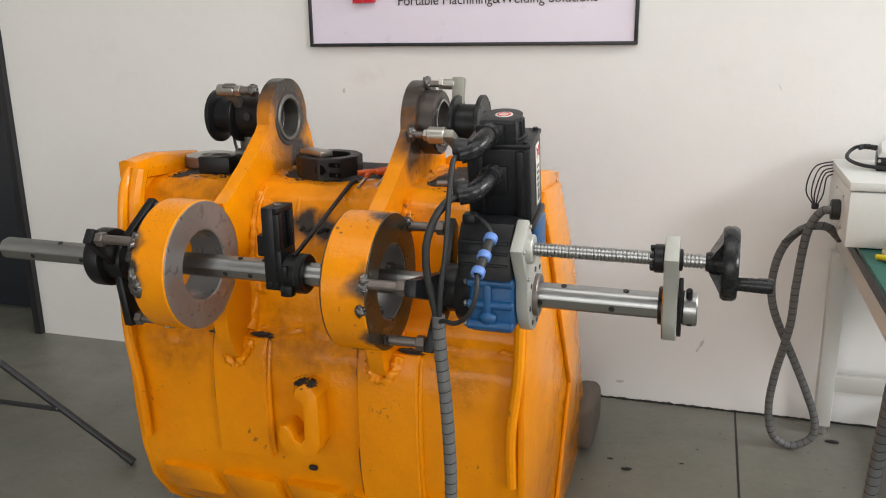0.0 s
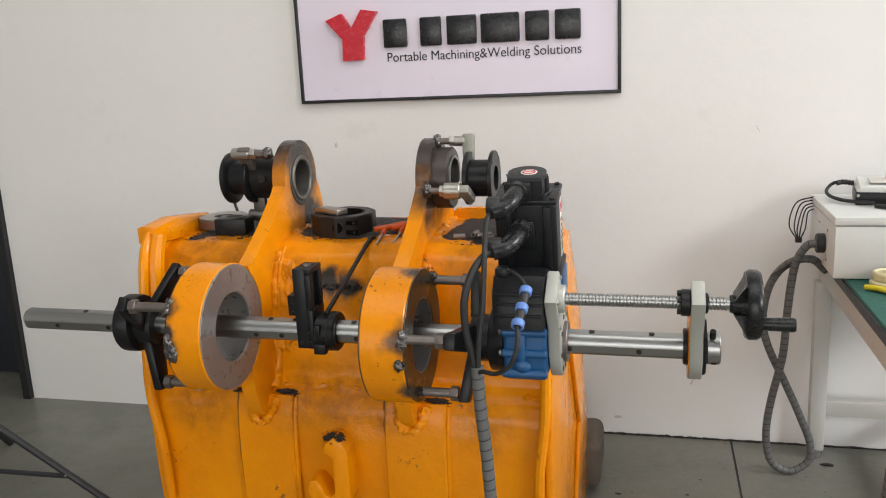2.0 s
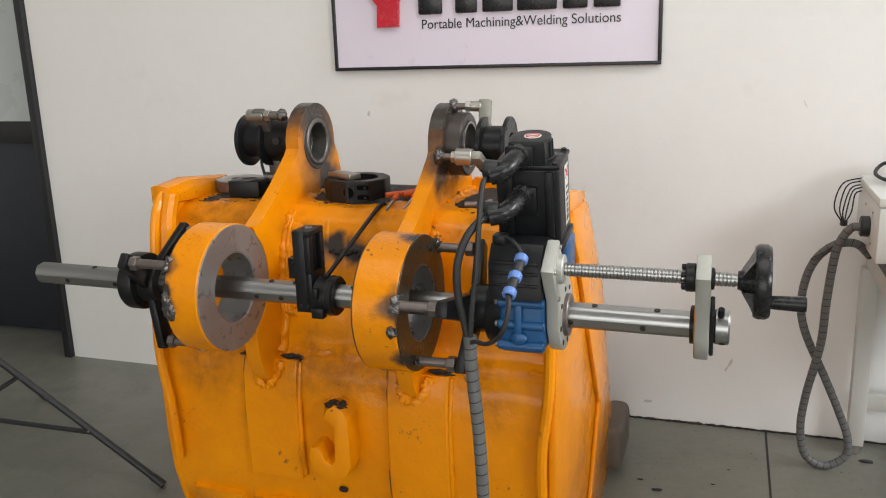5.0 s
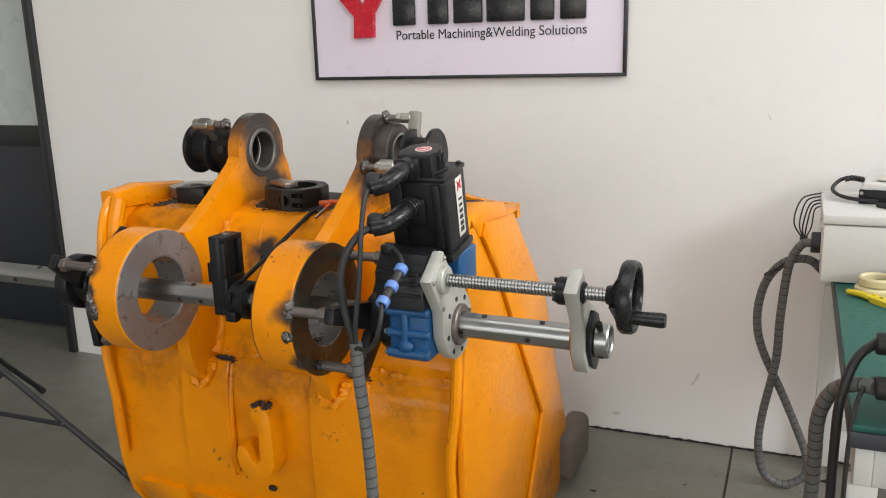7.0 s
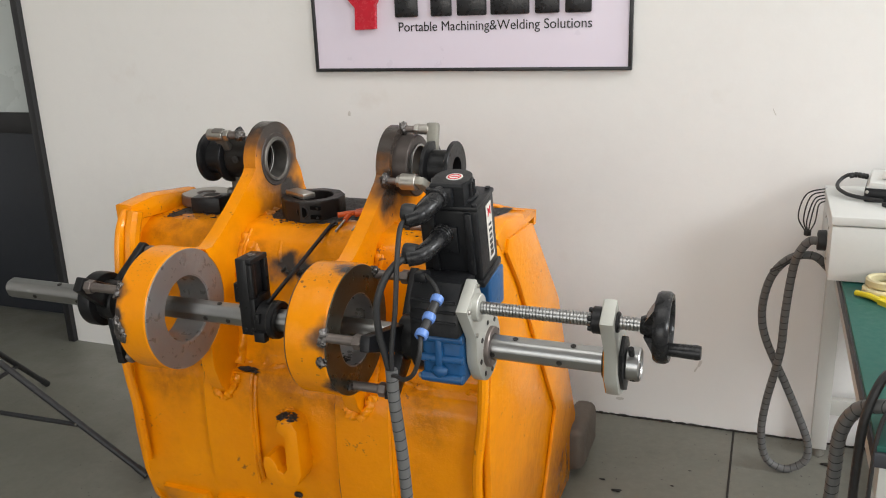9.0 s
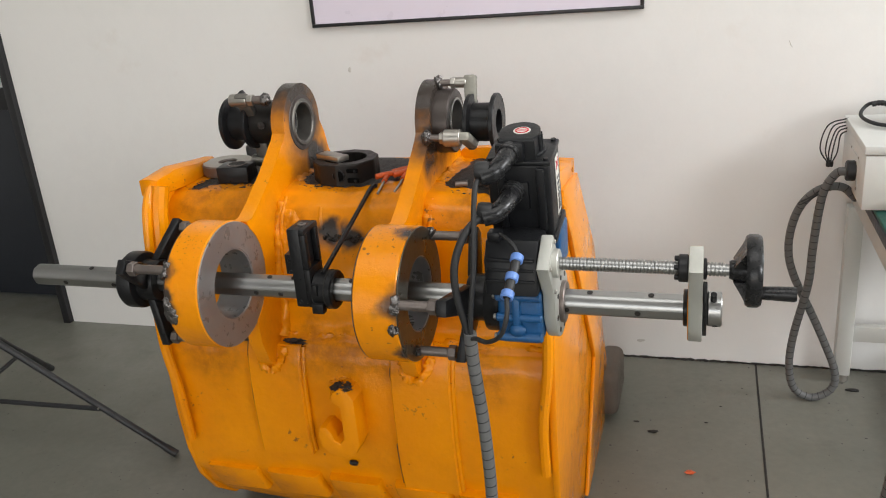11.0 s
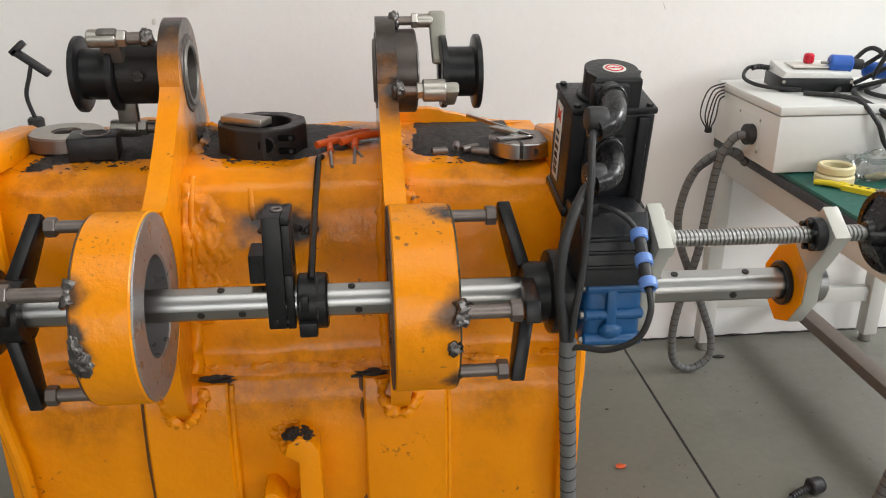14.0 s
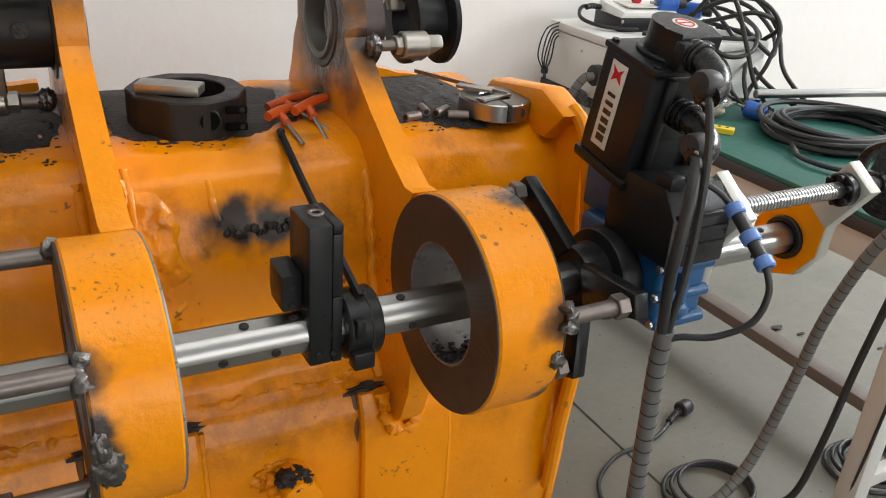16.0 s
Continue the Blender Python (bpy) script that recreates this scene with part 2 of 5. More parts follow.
TAPE_CREAM = plain("cream_masking_tape", (0.62, 0.55, 0.33), 0.55, vary=0.1)
YELLOW = plain("yellow_plastic", (0.70, 0.55, 0.02), 0.4, vary=0.1)
TOOTH = plain("worn_tooth_steel", (0.13, 0.105, 0.085), 0.65, 0.3, vary=0.3, grain=40, bump=0.002)
CEILING_WHITE = plain("ceiling_board", (0.75, 0.75, 0.73), 0.8, vary=0.03, grain=20)


def floor_material():
    m, nt, b, tc = nodes_of("painted_concrete_floor")
    broad = noise_fac(nt, tc, 1.6, 0.3, 0.75)
    fine = noise_fac(nt, tc, 40.0, 0.3, 0.72)
    col = mixed(nt, broad, (0.150, 0.150, 0.124), (0.196, 0.188, 0.158))
    col = mixed(nt, maths(nt, "MULTIPLY", fine, 0.35), col, (0.110, 0.110, 0.092))
    stain = noise_fac(nt, tc, 6.0, 0.60, 0.80)
    col = mixed(nt, maths(nt, "MULTIPLY", stain, 0.6), col, (0.09, 0.085, 0.07))
    specks = noise_fac(nt, tc, 70.0, 0.735, 0.745, 2.0, 0.4)
    col = mixed(nt, specks, col, (0.03, 0.026, 0.022))
    nt.links.new(col, b.inputs["Base Color"])
    nt.links.new(ramp(nt, noise_fac(nt, tc, 7.0, 0.3, 0.7), 0.30, 0.52), b.inputs["Roughness"])
    bumped(nt, b, fine, 0.2, 0.0015)
    return m


FLOOR_GREY = floor_material()


def glass_material(name, colour, rough):
    m, nt, b, tc = nodes_of(name)
    b.inputs["Base Color"].default_value = (*colour, 1)
    b.inputs["Roughness"].default_value = rough
    b.inputs["Transmission Weight"].default_value = 0.9
    return m


FROSTED = plain("frosted_glass", (0.50, 0.54, 0.53), 0.30, vary=0.03, grain=4)
CLEAR = glass_material("clear_film", (0.95, 0.95, 0.95), 0.08)

# ---- mesh builders ----


SETTLE = None


def settled(p):
    return Vector((-0.1 + (p[0] + 0.1) * 0.985, p[1], 0.318 + (p[2] - 0.318) * 0.98 - 0.008 * (p[0] + 0.3)))


def link_mesh(name, bm, material, sharp=34):
    if SETTLE:
        for v in bm.verts:
            v.co = SETTLE(v.co)
    bmesh.ops.recalc_face_normals(bm, faces=bm.faces)
    limit = radians(sharp)
    for fc in bm.faces:
        fc.smooth = True
    for e in bm.edges:
        e.smooth = len(e.link_faces) == 2 and e.calc_face_angle(0) < limit
    me = bpy.data.meshes.new(name)
    bm.to_mesh(me)
    bm.free()
    me.materials.append(material)
    return new(name, me)


def thing(name, base, label, category, group="", kind=""):
    """An empty at a thing's base, for its parts."""
    ob = new(name)
    ob.empty_display_size = 0.05
    base = SETTLE(Vector(base)) if SETTLE else Vector(base)
    ob.location = base
    ob["base"] = tuple(base)
    return tagged(ob, label, category, group, kind)


def part(name, bm, material, parent, label="", sharp=34):
    """One mesh, built in world metres, under a thing or under a part."""
    ob = link_mesh(name, bm, material, sharp)
    ob.parent = parent
    if parent.parent is None and parent.type == "EMPTY":
        ob.location = -Vector(parent["base"])
    if label:
        tagged(ob, label)
    return ob


def solo(name, bm, material, label, category, group="", kind="", sharp=34):
    return tagged(link_mesh(name, bm, material, sharp), label, category, group, kind)


def box(bm, lo, hi, bevel=0.0, turn=None, seg=2):
    """A box between two corners, with rounded edges; turn: a matrix applied to it."""
    b = bmesh.new()
    bmesh.ops.create_cube(b, size=1)
    lo, hi = Vector(lo), Vector(hi)
    for v in b.verts:
        v.co = Vector((v.co[i] * (hi[i] - lo[i]) + (lo[i] + hi[i]) / 2 for i in range(3)))
    if bevel:
        bmesh.ops.bevel(b, geom=b.edges[:], offset=bevel, segments=seg, profile=0.5, affect="EDGES")
    absorb(bm, b, turn)
    return bm


def absorb(bm, b, turn=None):
    if turn is not None:
        bmesh.ops.transform(b, matrix=turn, verts=b.verts)
    me = bpy.data.meshes.new("joined")
    b.to_mesh(me)
    b.free()
    bm.from_mesh(me)
    bpy.data.meshes.remove(me)


def along(p0, p1):
    """The matrix that lays the z axis from p0 towards p1."""
    d = Vector(p1) - Vector(p0)
    return Matrix.Translation(p0) @ d.to_track_quat("Z", "Y").to_matrix().to_4x4(), d.length


def lathe(bm, p0, p1, profile, seg=40):
    """Turns a closed profile of (radius, share of the length) round the line from p0 to p1."""
    m, length = along(p0, p1)
    b = bmesh.new()
    rings = []
    for r, s in profile:
        rings.append([b.verts.new((r * math.cos(2 * math.pi * k / seg), r * math.sin(2 * math.pi * k / seg), s * length)) for k in range(seg)])
    n = len(rings)
    for i in range(n):
        a, c = rings[i], rings[(i + 1) % n]
        for k in range(seg):
            b.faces.new((a[k], a[(k + 1) % seg], c[(k + 1) % seg], c[k]))
    absorb(bm, b, m)
    return bm


def ring(bm, p0, p1, ro, ri, bevel=0.002, seg=48):
    e = bevel / max(1e-6, (Vector(p1) - Vector(p0)).length)
    return lathe(bm, p0, p1, [(ri, e), (ri + bevel, 0), (ro - bevel, 0), (ro, e), (ro, 1 - e), (ro - bevel, 1), (ri + bevel, 1), (ri, 1 - e)], seg)


def rod(bm, p0, p1, r, bevel=0.002, seg=28):
    m, length = along(p0, p1)
    b = bmesh.new()
    bevel = min(bevel, r * 0.4, length * 0.4)
    rows = [(r - bevel, 0), (r, bevel), (r, length - bevel), (r - bevel, length)]
    rings = [[b.verts.new((q * math.cos(2 * math.pi * k / seg), q * math.sin(2 * math.pi * k / seg), z)) for k in range(seg)] for q, z in rows]
    for a, c in zip(rings, rings[1:]):
        for k in range(seg):
            b.faces.new((a[k], a[(k + 1) % seg], c[(k + 1) % seg], c[k]))
    b.faces.new(rings[0][::-1])
    b.faces.new(rings[-1])
    absorb(bm, b, m)
    return bm


def prism(bm, outline, x0, x1, bevel=0.0):
    """A plate with an outline in (y, z), from x0 to x1."""
    b = bmesh.new()
    a = [b.verts.new((x0, y, z)) for y, z in outline]
    c = [b.verts.new((x1, y, z)) for y, z in outline]
    b.faces.new(a)
    b.faces.new(c[::-1])
    n = len(a)
    for k in range(n):
        b.faces.new((a[k], c[k], c[(k + 1) % n], a[(k + 1) % n]))
    bmesh.ops.recalc_face_normals(b, faces=b.faces)
    if bevel:
        rim = [e for e in b.edges if abs(e.verts[0].co.x - e.verts[1].co.x) < 1e-6]
        bmesh.ops.bevel(b, geom=rim, offset=bevel, segments=2, profile=0.5, affect="EDGES")
    absorb(bm, b)
    return bm


def spline(points, per=8):
    pts = [Vector(p) for p in points]
    if len(pts) < 3:
        return pts
    ext = [2 * pts[0] - pts[1], *pts, 2 * pts[-1] - pts[-2]]
    out = []
    for i in range(1, len(ext) - 2):
        p0, p1, p2, p3 = ext[i - 1:i + 3]
        for k in range(per):
            t = k / per
            out.append(0.5 * (2 * p1 + (p2 - p0) * t + (2 * p0 - 5 * p1 + 4 * p2 - p3) * t * t + (3 * p1 - p0 - 3 * p2 + p3) * t ** 3))
    out.append(pts[-1])
    return out


def hose(bm, points, r, per=8, seg=10, ribs=0.0, pitch=0.0):
    """A cable or tube along a smooth line; ribs: depth of rings at every pitch metres."""
    pts = spline(points, per)
    if pitch:
        fine, run = [], 0.0
        for a, c in zip(pts, pts[1:]):
            n = max(1, int((c - a).length / (pitch / 6)))
            fine += [a.lerp(c, k / n) for k in range(n)]
        pts = fine + [pts[-1]]
    b = bmesh.new()
    side = None
    rings = []
    for i, p in enumerate(pts):
        d = (pts[min(i + 1, len(pts) - 1)] - pts[max(i - 1, 0)]).normalized()
        if side is None:
            side = d.orthogonal().normalized()
        side = (side - d * side.dot(d)).normalized()
        up = d.cross(side)
        q = r - (ribs if pitch and i % 6 == 0 else 0.0)
        rings.append([b.verts.new(p + q * (math.cos(2 * math.pi * k / seg) * side + math.sin(2 * math.pi * k / seg) * up)) for k in range(seg)])
    for a, c in zip(rings, rings[1:]):
        for k in range(seg):
            b.faces.new((a[k], a[(k + 1) % seg], c[(k + 1) % seg], c[k]))
    b.faces.new(rings[0][::-1])
    b.faces.new(rings[-1])
    absorb(bm, b)
    return bm


def nut(bm, p0, p1, r):
    return rod(bm, p0, p1, r, 0.0015, 6)


def lump(bm, centre, size, seed, detail=3, rough=0.35):
    """A knobbly blob of weld or swarf."""
    b = bmesh.new()
    bmesh.ops.create_icosphere(b, subdivisions=detail, radius=1)
    for v in b.verts:
        n = noise.noise(v.co * 2.3 + Vector((seed * 7.1, seed * 3.3, 0))) + 0.5 * noise.noise(v.co * 5.1 + Vector((0, seed * 5.7, 0)))
        n += 0.4 * noise.noise(v.co * 11.0 + Vector((seed * 2.9, 0, 4)))
        v.co *= 1 + rough * n
        v.co = Vector(centre) + Vector((v.co[i] * size[i] for i in range(3)))
    absorb(bm, b)
    return bm


def arc(cy, cz, r, a0, a1, n):
    return [(cy + r * math.cos(radians(a0 + (a1 - a0) * k / n)), cz + r * math.sin(radians(a0 + (a1 - a0) * k / n))) for k in range(n + 1)]


def bead(bm, points, r, seed, per=10, rough=0.55):
    """A lumpy run of weld along a line."""
    pts = spline(points, per)
    b = bmesh.new()
    rings, side = [], None
    for i, p in enumerate(pts):
        d = (pts[min(i + 1, len(pts) - 1)] - pts[max(i - 1, 0)]).normalized()
        side = d.orthogonal().normalized() if side is None else (side - d * side.dot(d)).normalized()
        up = d.cross(side)
        row = []
        for k in range(10):
            a = 2 * math.pi * k / 10
            w = side * math.cos(a) + up * math.sin(a)
            q = p + w * r
            n = noise.noise(q * 55 + Vector((seed, 0, 0))) + 0.7 * noise.noise(q * 130 + Vector((0, seed, 0)))
            row.append(b.verts.new(p + w * r * (1 + rough * n)))
        rings.append(row)
    for a, c in zip(rings, rings[1:]):
        for k in range(10):
            b.faces.new((a[k], a[(k + 1) % 10], c[(k + 1) % 10], c[k]))
    b.faces.new(rings[0][::-1])
    b.faces.new(rings[-1])
    absorb(bm, b)
    return bm


def bands(bm, points, r, pitch, wide=0.0035):
    """Thin rings at even steps along a cable."""
    pts, run, nxt = spline(points, 10), 0.0, pitch
    for a, c in zip(pts, pts[1:]):
        ln = (c - a).length
        while run + ln > nxt:
            p = a.lerp(c, (nxt - run) / ln)
            d = (c - a).normalized()
            ring(bm, p - d * wide / 2 + d.orthogonal().normalized() * 0.0003, p + d * wide / 2, r, r * 0.8, 0.0002, 14)
            nxt += pitch
        run += ln
    return bm


B = bmesh.new

# ---- room ----
WY = 3.624
bm = B()
n = 60
fl = [[bm.verts.new((-6 + 12 * i / n, -4.6 + 9.4 * j / n, 0)) for j in range(n + 1)] for i in range(n + 1)]
for i in range(n):
    for j in range(n):
        bm.faces.new((fl[i][j], fl[i + 1][j], fl[i + 1][j + 1], fl[i][j + 1]))
solo("floor", bm, FLOOR_GREY, "worn grey-green painted concrete floor with saw-cut joints", "floor", kind="structure")
bm = box(B(), (-2.321, WY, -0.02), (6.0, WY + 0.14, 4.5))
solo("wall_north", bm, WALL_WHITE, "off-white plastered workshop wall with faint scuffs", "wall", kind="structure")
bm = B()
for y0, y1, z0, z1 in ((-4.6, -2.7, 0, 4.5), (-0.5, 1.6, 0, 4.5), (-2.7, -0.5, 0, 2.25), (-2.7, -0.5, 3.75, 4.5), (1.6, WY, 0, 2.8), (1.6, WY, 4.2, 4.5)):
    box(bm, (5.6, y0, z0), (5.75, y1, z1))
solo("wall_east", bm, WALL_WHITE, "plain white wall with two window openings", "wall", kind="structure")
bm = B()
box(bm, (-6, -4.6, 0), (6, -4.45, 0.25)); box(bm, (-6, -4.6, 2.95), (6, -4.45, 4.5)); box(bm, (-6, -4.6, 0.25), (-2.9, -4.45, 2.95)); box(bm, (3.3, -4.6, 0.25), (6, -4.45, 2.95))
solo("wall_south", bm, WALL_WHITE, "plain white wall with a long window opening", "wall", kind="structure")
bm = box(B(), (-6.0, -4.6, 0), (-5.85, 4.8, 4.5))
solo("wall_west", bm, WALL_WHITE, "plain white end wall of the workshop", "wall", kind="structure")
bm = box(B(), (-6, 4.65, 0), (-2.2, 4.8, 4.5))
solo("wall_behind_door", bm, WALL_WHITE, "plain white wall behind the glazed door", "wall", kind="structure")
bm = box(B(), (-6, -4.6, 4.5), (6, 4.8, 4.6))
solo("ceiling", bm, CEILING_WHITE, "plain white board ceiling", "ceiling", kind="structure")

# saw-cut joints in the floor
bm = B()
box(bm, (0.7405, -4.4, -0.004), (0.7475, WY - 0.002, 0.0012))
solo("floor_joint", bm, CHIPS, "dark dirt-filled saw-cut joint in the floor", "joint", kind="structure")

# glazed door leaf beyond the wall's end
door = thing("door_1", (-3.3, 3.87, 0), "black framed door with frosted glass over a dark navy panel", "door", kind="structure")
part("lower_panel", box(B(), (-4.6, 3.86, 0.02), (-2.36, 3.885, 0.98), 0.002), NAVY, door)
part("rail", box(B(), (-4.6, 3.85, 0.98), (-2.36, 3.895, 1.084), 0.002), DOOR_FRAME, door)
part("glass_pane", box(B(), (-4.6, 3.865, 1.084), (-2.36, 3.88, 2.6)), FROSTED, door, "pale frosted glass pane")
part("stile", box(B(), (-2.36, 3.60, 0.0), (-2.324, 3.90, 2.7), 0.002), DOOR_FRAME, door)
part("top_rail", box(B(), (-4.6, 3.85, 2.6), (-2.36, 3.895, 2.7), 0.002), DOOR_FRAME, door)

# ---- sign on the wall ----
sign = thing("wall_sign", (-0.26, WY, 1.297), "lilac-white company board in a thin black frame", "sign")
SX0, SX1, SZ0, SZ1 = -0.861, 0.342, 1.297, 1.745
part("board", box(B(), (SX0 + 0.01, WY - 0.014, SZ0 + 0.01), (SX1 - 0.01, WY - 0.001, SZ1 - 0.01)), SIGN_WHITE, sign)
for lo, hi in (((SX0, SZ0), (SX1, SZ0 + 0.012)), ((SX0, SZ1 - 0.012), (SX1, SZ1)), ((SX0, SZ0 + 0.012), (SX0 + 0.012, SZ1 - 0.012)), ((SX1 - 0.012, SZ0 + 0.012), (SX1, SZ1 - 0.012))):
    part("frame_bar", box(B(), (lo[0], WY - 0.022, lo[1]), (hi[0], WY - 0.0005, hi[1]), 0.002), DOOR_FRAME, sign)


def flat_shape(bm, outline, y0, y1):
    """A shape with an outline in (x, z), between two depths."""
    b = bmesh.new()
    a = [b.verts.new((x, y0, z)) for x, z in outline]
    c = [b.verts.new((x, y1, z)) for x, z in outline]
    b.faces.new(a)
    b.faces.new(c[::-1])
    for k in range(len(a)):
        b.faces.new((a[k], c[k], c[(k + 1) % len(a)], a[(k + 1) % len(a)]))
    absorb(bm, b)
    return bm


# the emblem and the lettering of the maker's name stay plain shapes
emblem = [(-0.735, 1.598), (-0.672, 1.622), (-0.637, 1.566), (-0.594, 1.632), (-0.533, 1.622), (-0.590, 1.538), (-0.594, 1.452), (-0.676, 1.450), (-0.672, 1.528)]
part("emblem", flat_shape(B(), emblem, WY - 0.034, WY - 0.015), RED, sign, "raised red forked emblem")
for x0, x1 in ((-0.515, -0.425), (-0.375, -0.295), (-0.275, -0.165), (-0.150, -0.010), (0.010, 0.095), (0.115, 0.205)):
    bm = box(B(), (x0, WY - 0.030, 1.490), (x1, WY - 0.015, 1.592), 0.006)
    part("name_block", bm, LETTER_BLACK, sign, "raised black block of the name")


def lettering(name, text, size, width, m, material, parent, label="", depth=0.0008):
    cu = bpy.data.curves.new(name, "FONT")
    cu.body, cu.size, cu.extrude = text, size, depth
    tmp = bpy.data.objects.new(name, cu)
    scene.collection.objects.link(tmp)
    me = bpy.data.meshes.new_from_object(tmp.evaluated_get(bpy.context.evaluated_depsgraph_get()))
    bpy.data.objects.remove(tmp)
    xs = [v.co.x for v in me.vertices]
    k = width / (max(xs) - min(xs))
    me.transform(m @ Matrix.Diagonal((k, 1, 1, 1)) @ Matrix.Translation((-min(xs), 0, 0)))
    me.materials.append(material)
    ob = new(name, me)
    ob.parent = parent
    ob.location = -Vector(parent["base"])
    return tagged(ob, label)


lettering("slogan", "Portable Machining&Welding Solutions", 0.048, 0.712, pose(-0.506, WY - 0.0155, 1.440, 90), LETTER_BLACK, sign, "thin black lettering")

# ---- excavator bucket ----
SETTLE = settled       # the bucket leans a little and all on it with it
AY, AZ = 2.2115, 0.8775          # boring bar's axis
UY, UZ = 2.648, 1.161          # upper pin holes' axis
bucket = thing("excavator_bucket", (-0.29, 2.75, 0.0), "battered orange excavator bucket standing on the floor", "bucket")
front = [(2.80, 1.022), (2.60, 1.021), (2.535, 1.019), (2.490, 1.013), (2.455, 0.990), (2.432, 0.950), (2.418, 0.900), (2.408, 0.84), (2.402, 0.76), (2.398, 0.69), (2.385, 0.668),
         (2.366, 0.655), (2.350, 0.62), (2.343, 0.56), (2.341, 0.48), (2.343, 0.40), (2.349, 0.32), (2.366, 0.235), (2.405, 0.150), (2.465, 0.080), (2.55, 0.032), (2.68, 0.004), (3.15, -0.002)]


def top_at(y):
    """The shell's top: z at a depth."""
    for (y0, z0), (y1, z1) in zip(front, front[1:4]):
        if y1 <= y <= y0:
            return z1 + (z0 - z1) * (y - y1) / (y0 - y1)
    return front[0][1] if y > 2.8 else front[3][1]


def shell_at(z):
    """The shell's front face: y at a height."""
    for (y0, z0), (y1, z1) in zip(front, front[1:]):
        if z1 <= z <= z0:
            return y1 + (y0 - y1) * (z - z1) / max(1e-9, z0 - z1)
    return front[-1][0]


bm = B()
XL, XR, NX = -0.792, 0.225, 70
dense = []
for (y0, z0), (y1, z1) in zip(front, front[1:]):
    dense += [(y0 + (y1 - y0) * k / 4, z0 + (z1 - z0) * k / 4) for k in range(4)]
dense.append(front[-1])
grid = []
for i in range(NX + 1):
    x = XL + (XR - XL) * i / NX
    col = []
    for k, (y, z) in enumerate(dense):
        w = 0.008 * noise.noise(Vector((x * 4, y * 5, z * 5))) + 0.0035 * noise.noise(Vector((x * 16, y * 18, z * 18 + 4)))
        fade = 1.0 if z > 0.03 else 0.0
        a, c = dense[max(k - 1, 0)], dense[min(k + 1, len(dense) - 1)]
        t = Vector((c[0] - a[0], c[1] - a[1])).normalized()
        col.append(bm.verts.new((x, y + t.y * w * fade, z - t.x * w * fade)))
    grid.append(col)
for i in range(NX):
    for k in range(len(dense) - 1):
        bm.faces.new((grid[i][k], grid[i + 1][k], grid[i + 1][k + 1], grid[i][k + 1]))
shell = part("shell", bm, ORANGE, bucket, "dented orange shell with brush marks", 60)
if sum(p.normal.y for p in shell.data.polygons if abs(p.normal.y) > 0.8) > 0:
    shell.data.flip_normals()
solid = shell.modifiers.new("thickness", "SOLIDIFY")
solid.thickness, solid.offset = 0.016, -1

side_outline = [(2.385, 1.030), (2.47, 1.036), (2.677, 1.020), (2.80, 0.89), (2.959, 0.719), (3.085, 0.44), (3.205, 0.213), (3.17, 0.09), (3.11, 0.006), (2.60, 0.006), (2.50, 0.04),
                (2.425, 0.11), (2.370, 0.20), (2.345, 0.30), (2.335, 0.42), (2.333, 0.56), (2.338, 0.66), (2.36, 0.78), (2.378, 0.90)]
for x0, x1 in ((XL - 0.018, XL), (XR, XR + 0.018)):
    part("side_plate", prism(B(), side_outline, x0, x1, 0.004), ORANGE, bucket)
cutter = [(2.47, 1.034), (2.677, 1.018), (2.959, 0.717), (3.085, 0.44), (3.203, 0.213), (3.168, 0.09), (3.108, 0.010), (2.72, 0.010), (2.935, 0.36), (2.55, 0.90), (2.455, 1.005)]
part("side_cutter", prism(B(), cutter, XR + 0.018, XR + 0.030, 0.004), ORANGE, bucket)
part("side_cutter", prism(B(), cutter, XL - 0.030, XL - 0.018, 0.004), ORANGE, bucket)
# folded edge strips along the front of both side plates
for x, x2, low in ((XL - 0.004, XL + 0.016, 0.345), (XR + 0.004, XR - 0.012, 0.36)):
    bm = B()
    hose(bm, [(x, 2.425, 1.056), (x, 2.392, 1.035), (x, 2.365, 0.98), (x, 2.345, 0.86), (x, 2.325, 0.66), (x2, 2.322, 0.50), (x2, 2.330, low)], 0.013, 8, 10)
    part("edge_strip", bm, ORANGE, bucket)
bm = B()
prism(bm, [(2.40, 1.02), (2.40, 1.070), (2.50, 1.078), (2.69, 1.055), (2.69, 1.0)], XL - 0.044, XL + 0.02, 0.020)
hose(bm, [(XL + 0.02, 2.41, 1.05), (XL + 0.015, 2.39, 0.98), (XL + 0.02, 2.37, 0.88)], 0.022)
part("corner_gusset", bm, ORANGE, bucket)
bm = B()
prism(bm, [(2.45, 1.0), (2.40, 1.052), (2.47, 1.080), (2.625, 1.056), (2.675, 1.0)], XR - 0.03, XR + 0.022, 0.010)
part("corner_gusset", bm, ORANGE, bucket)
# back lip of the tube, torn off between the ears
for xa, xb in ((-0.640, -0.524), (-0.084, XR)):
    lip = []
    for k in range(25):
        x = xa + (xb - xa) * k / 24
        fall = max(0.0, min(1.0, (x - 0.0) / 0.16)) if x > -0.08 else 0.35
        lip.append((x, 1.050 - 0.030 * fall + 0.008 * noise.noise(Vector((x * 9, 1.7, 0))) + 0.004 * noise.noise(Vector((x * 45, 3.7, 0)))))
    part("back_lip", flat_shape(B(), [*lip, (xb, 0.98), (xa, 0.98)], 2.79, 2.815), ORANGE, bucket, "torn flame-cut orange edge")

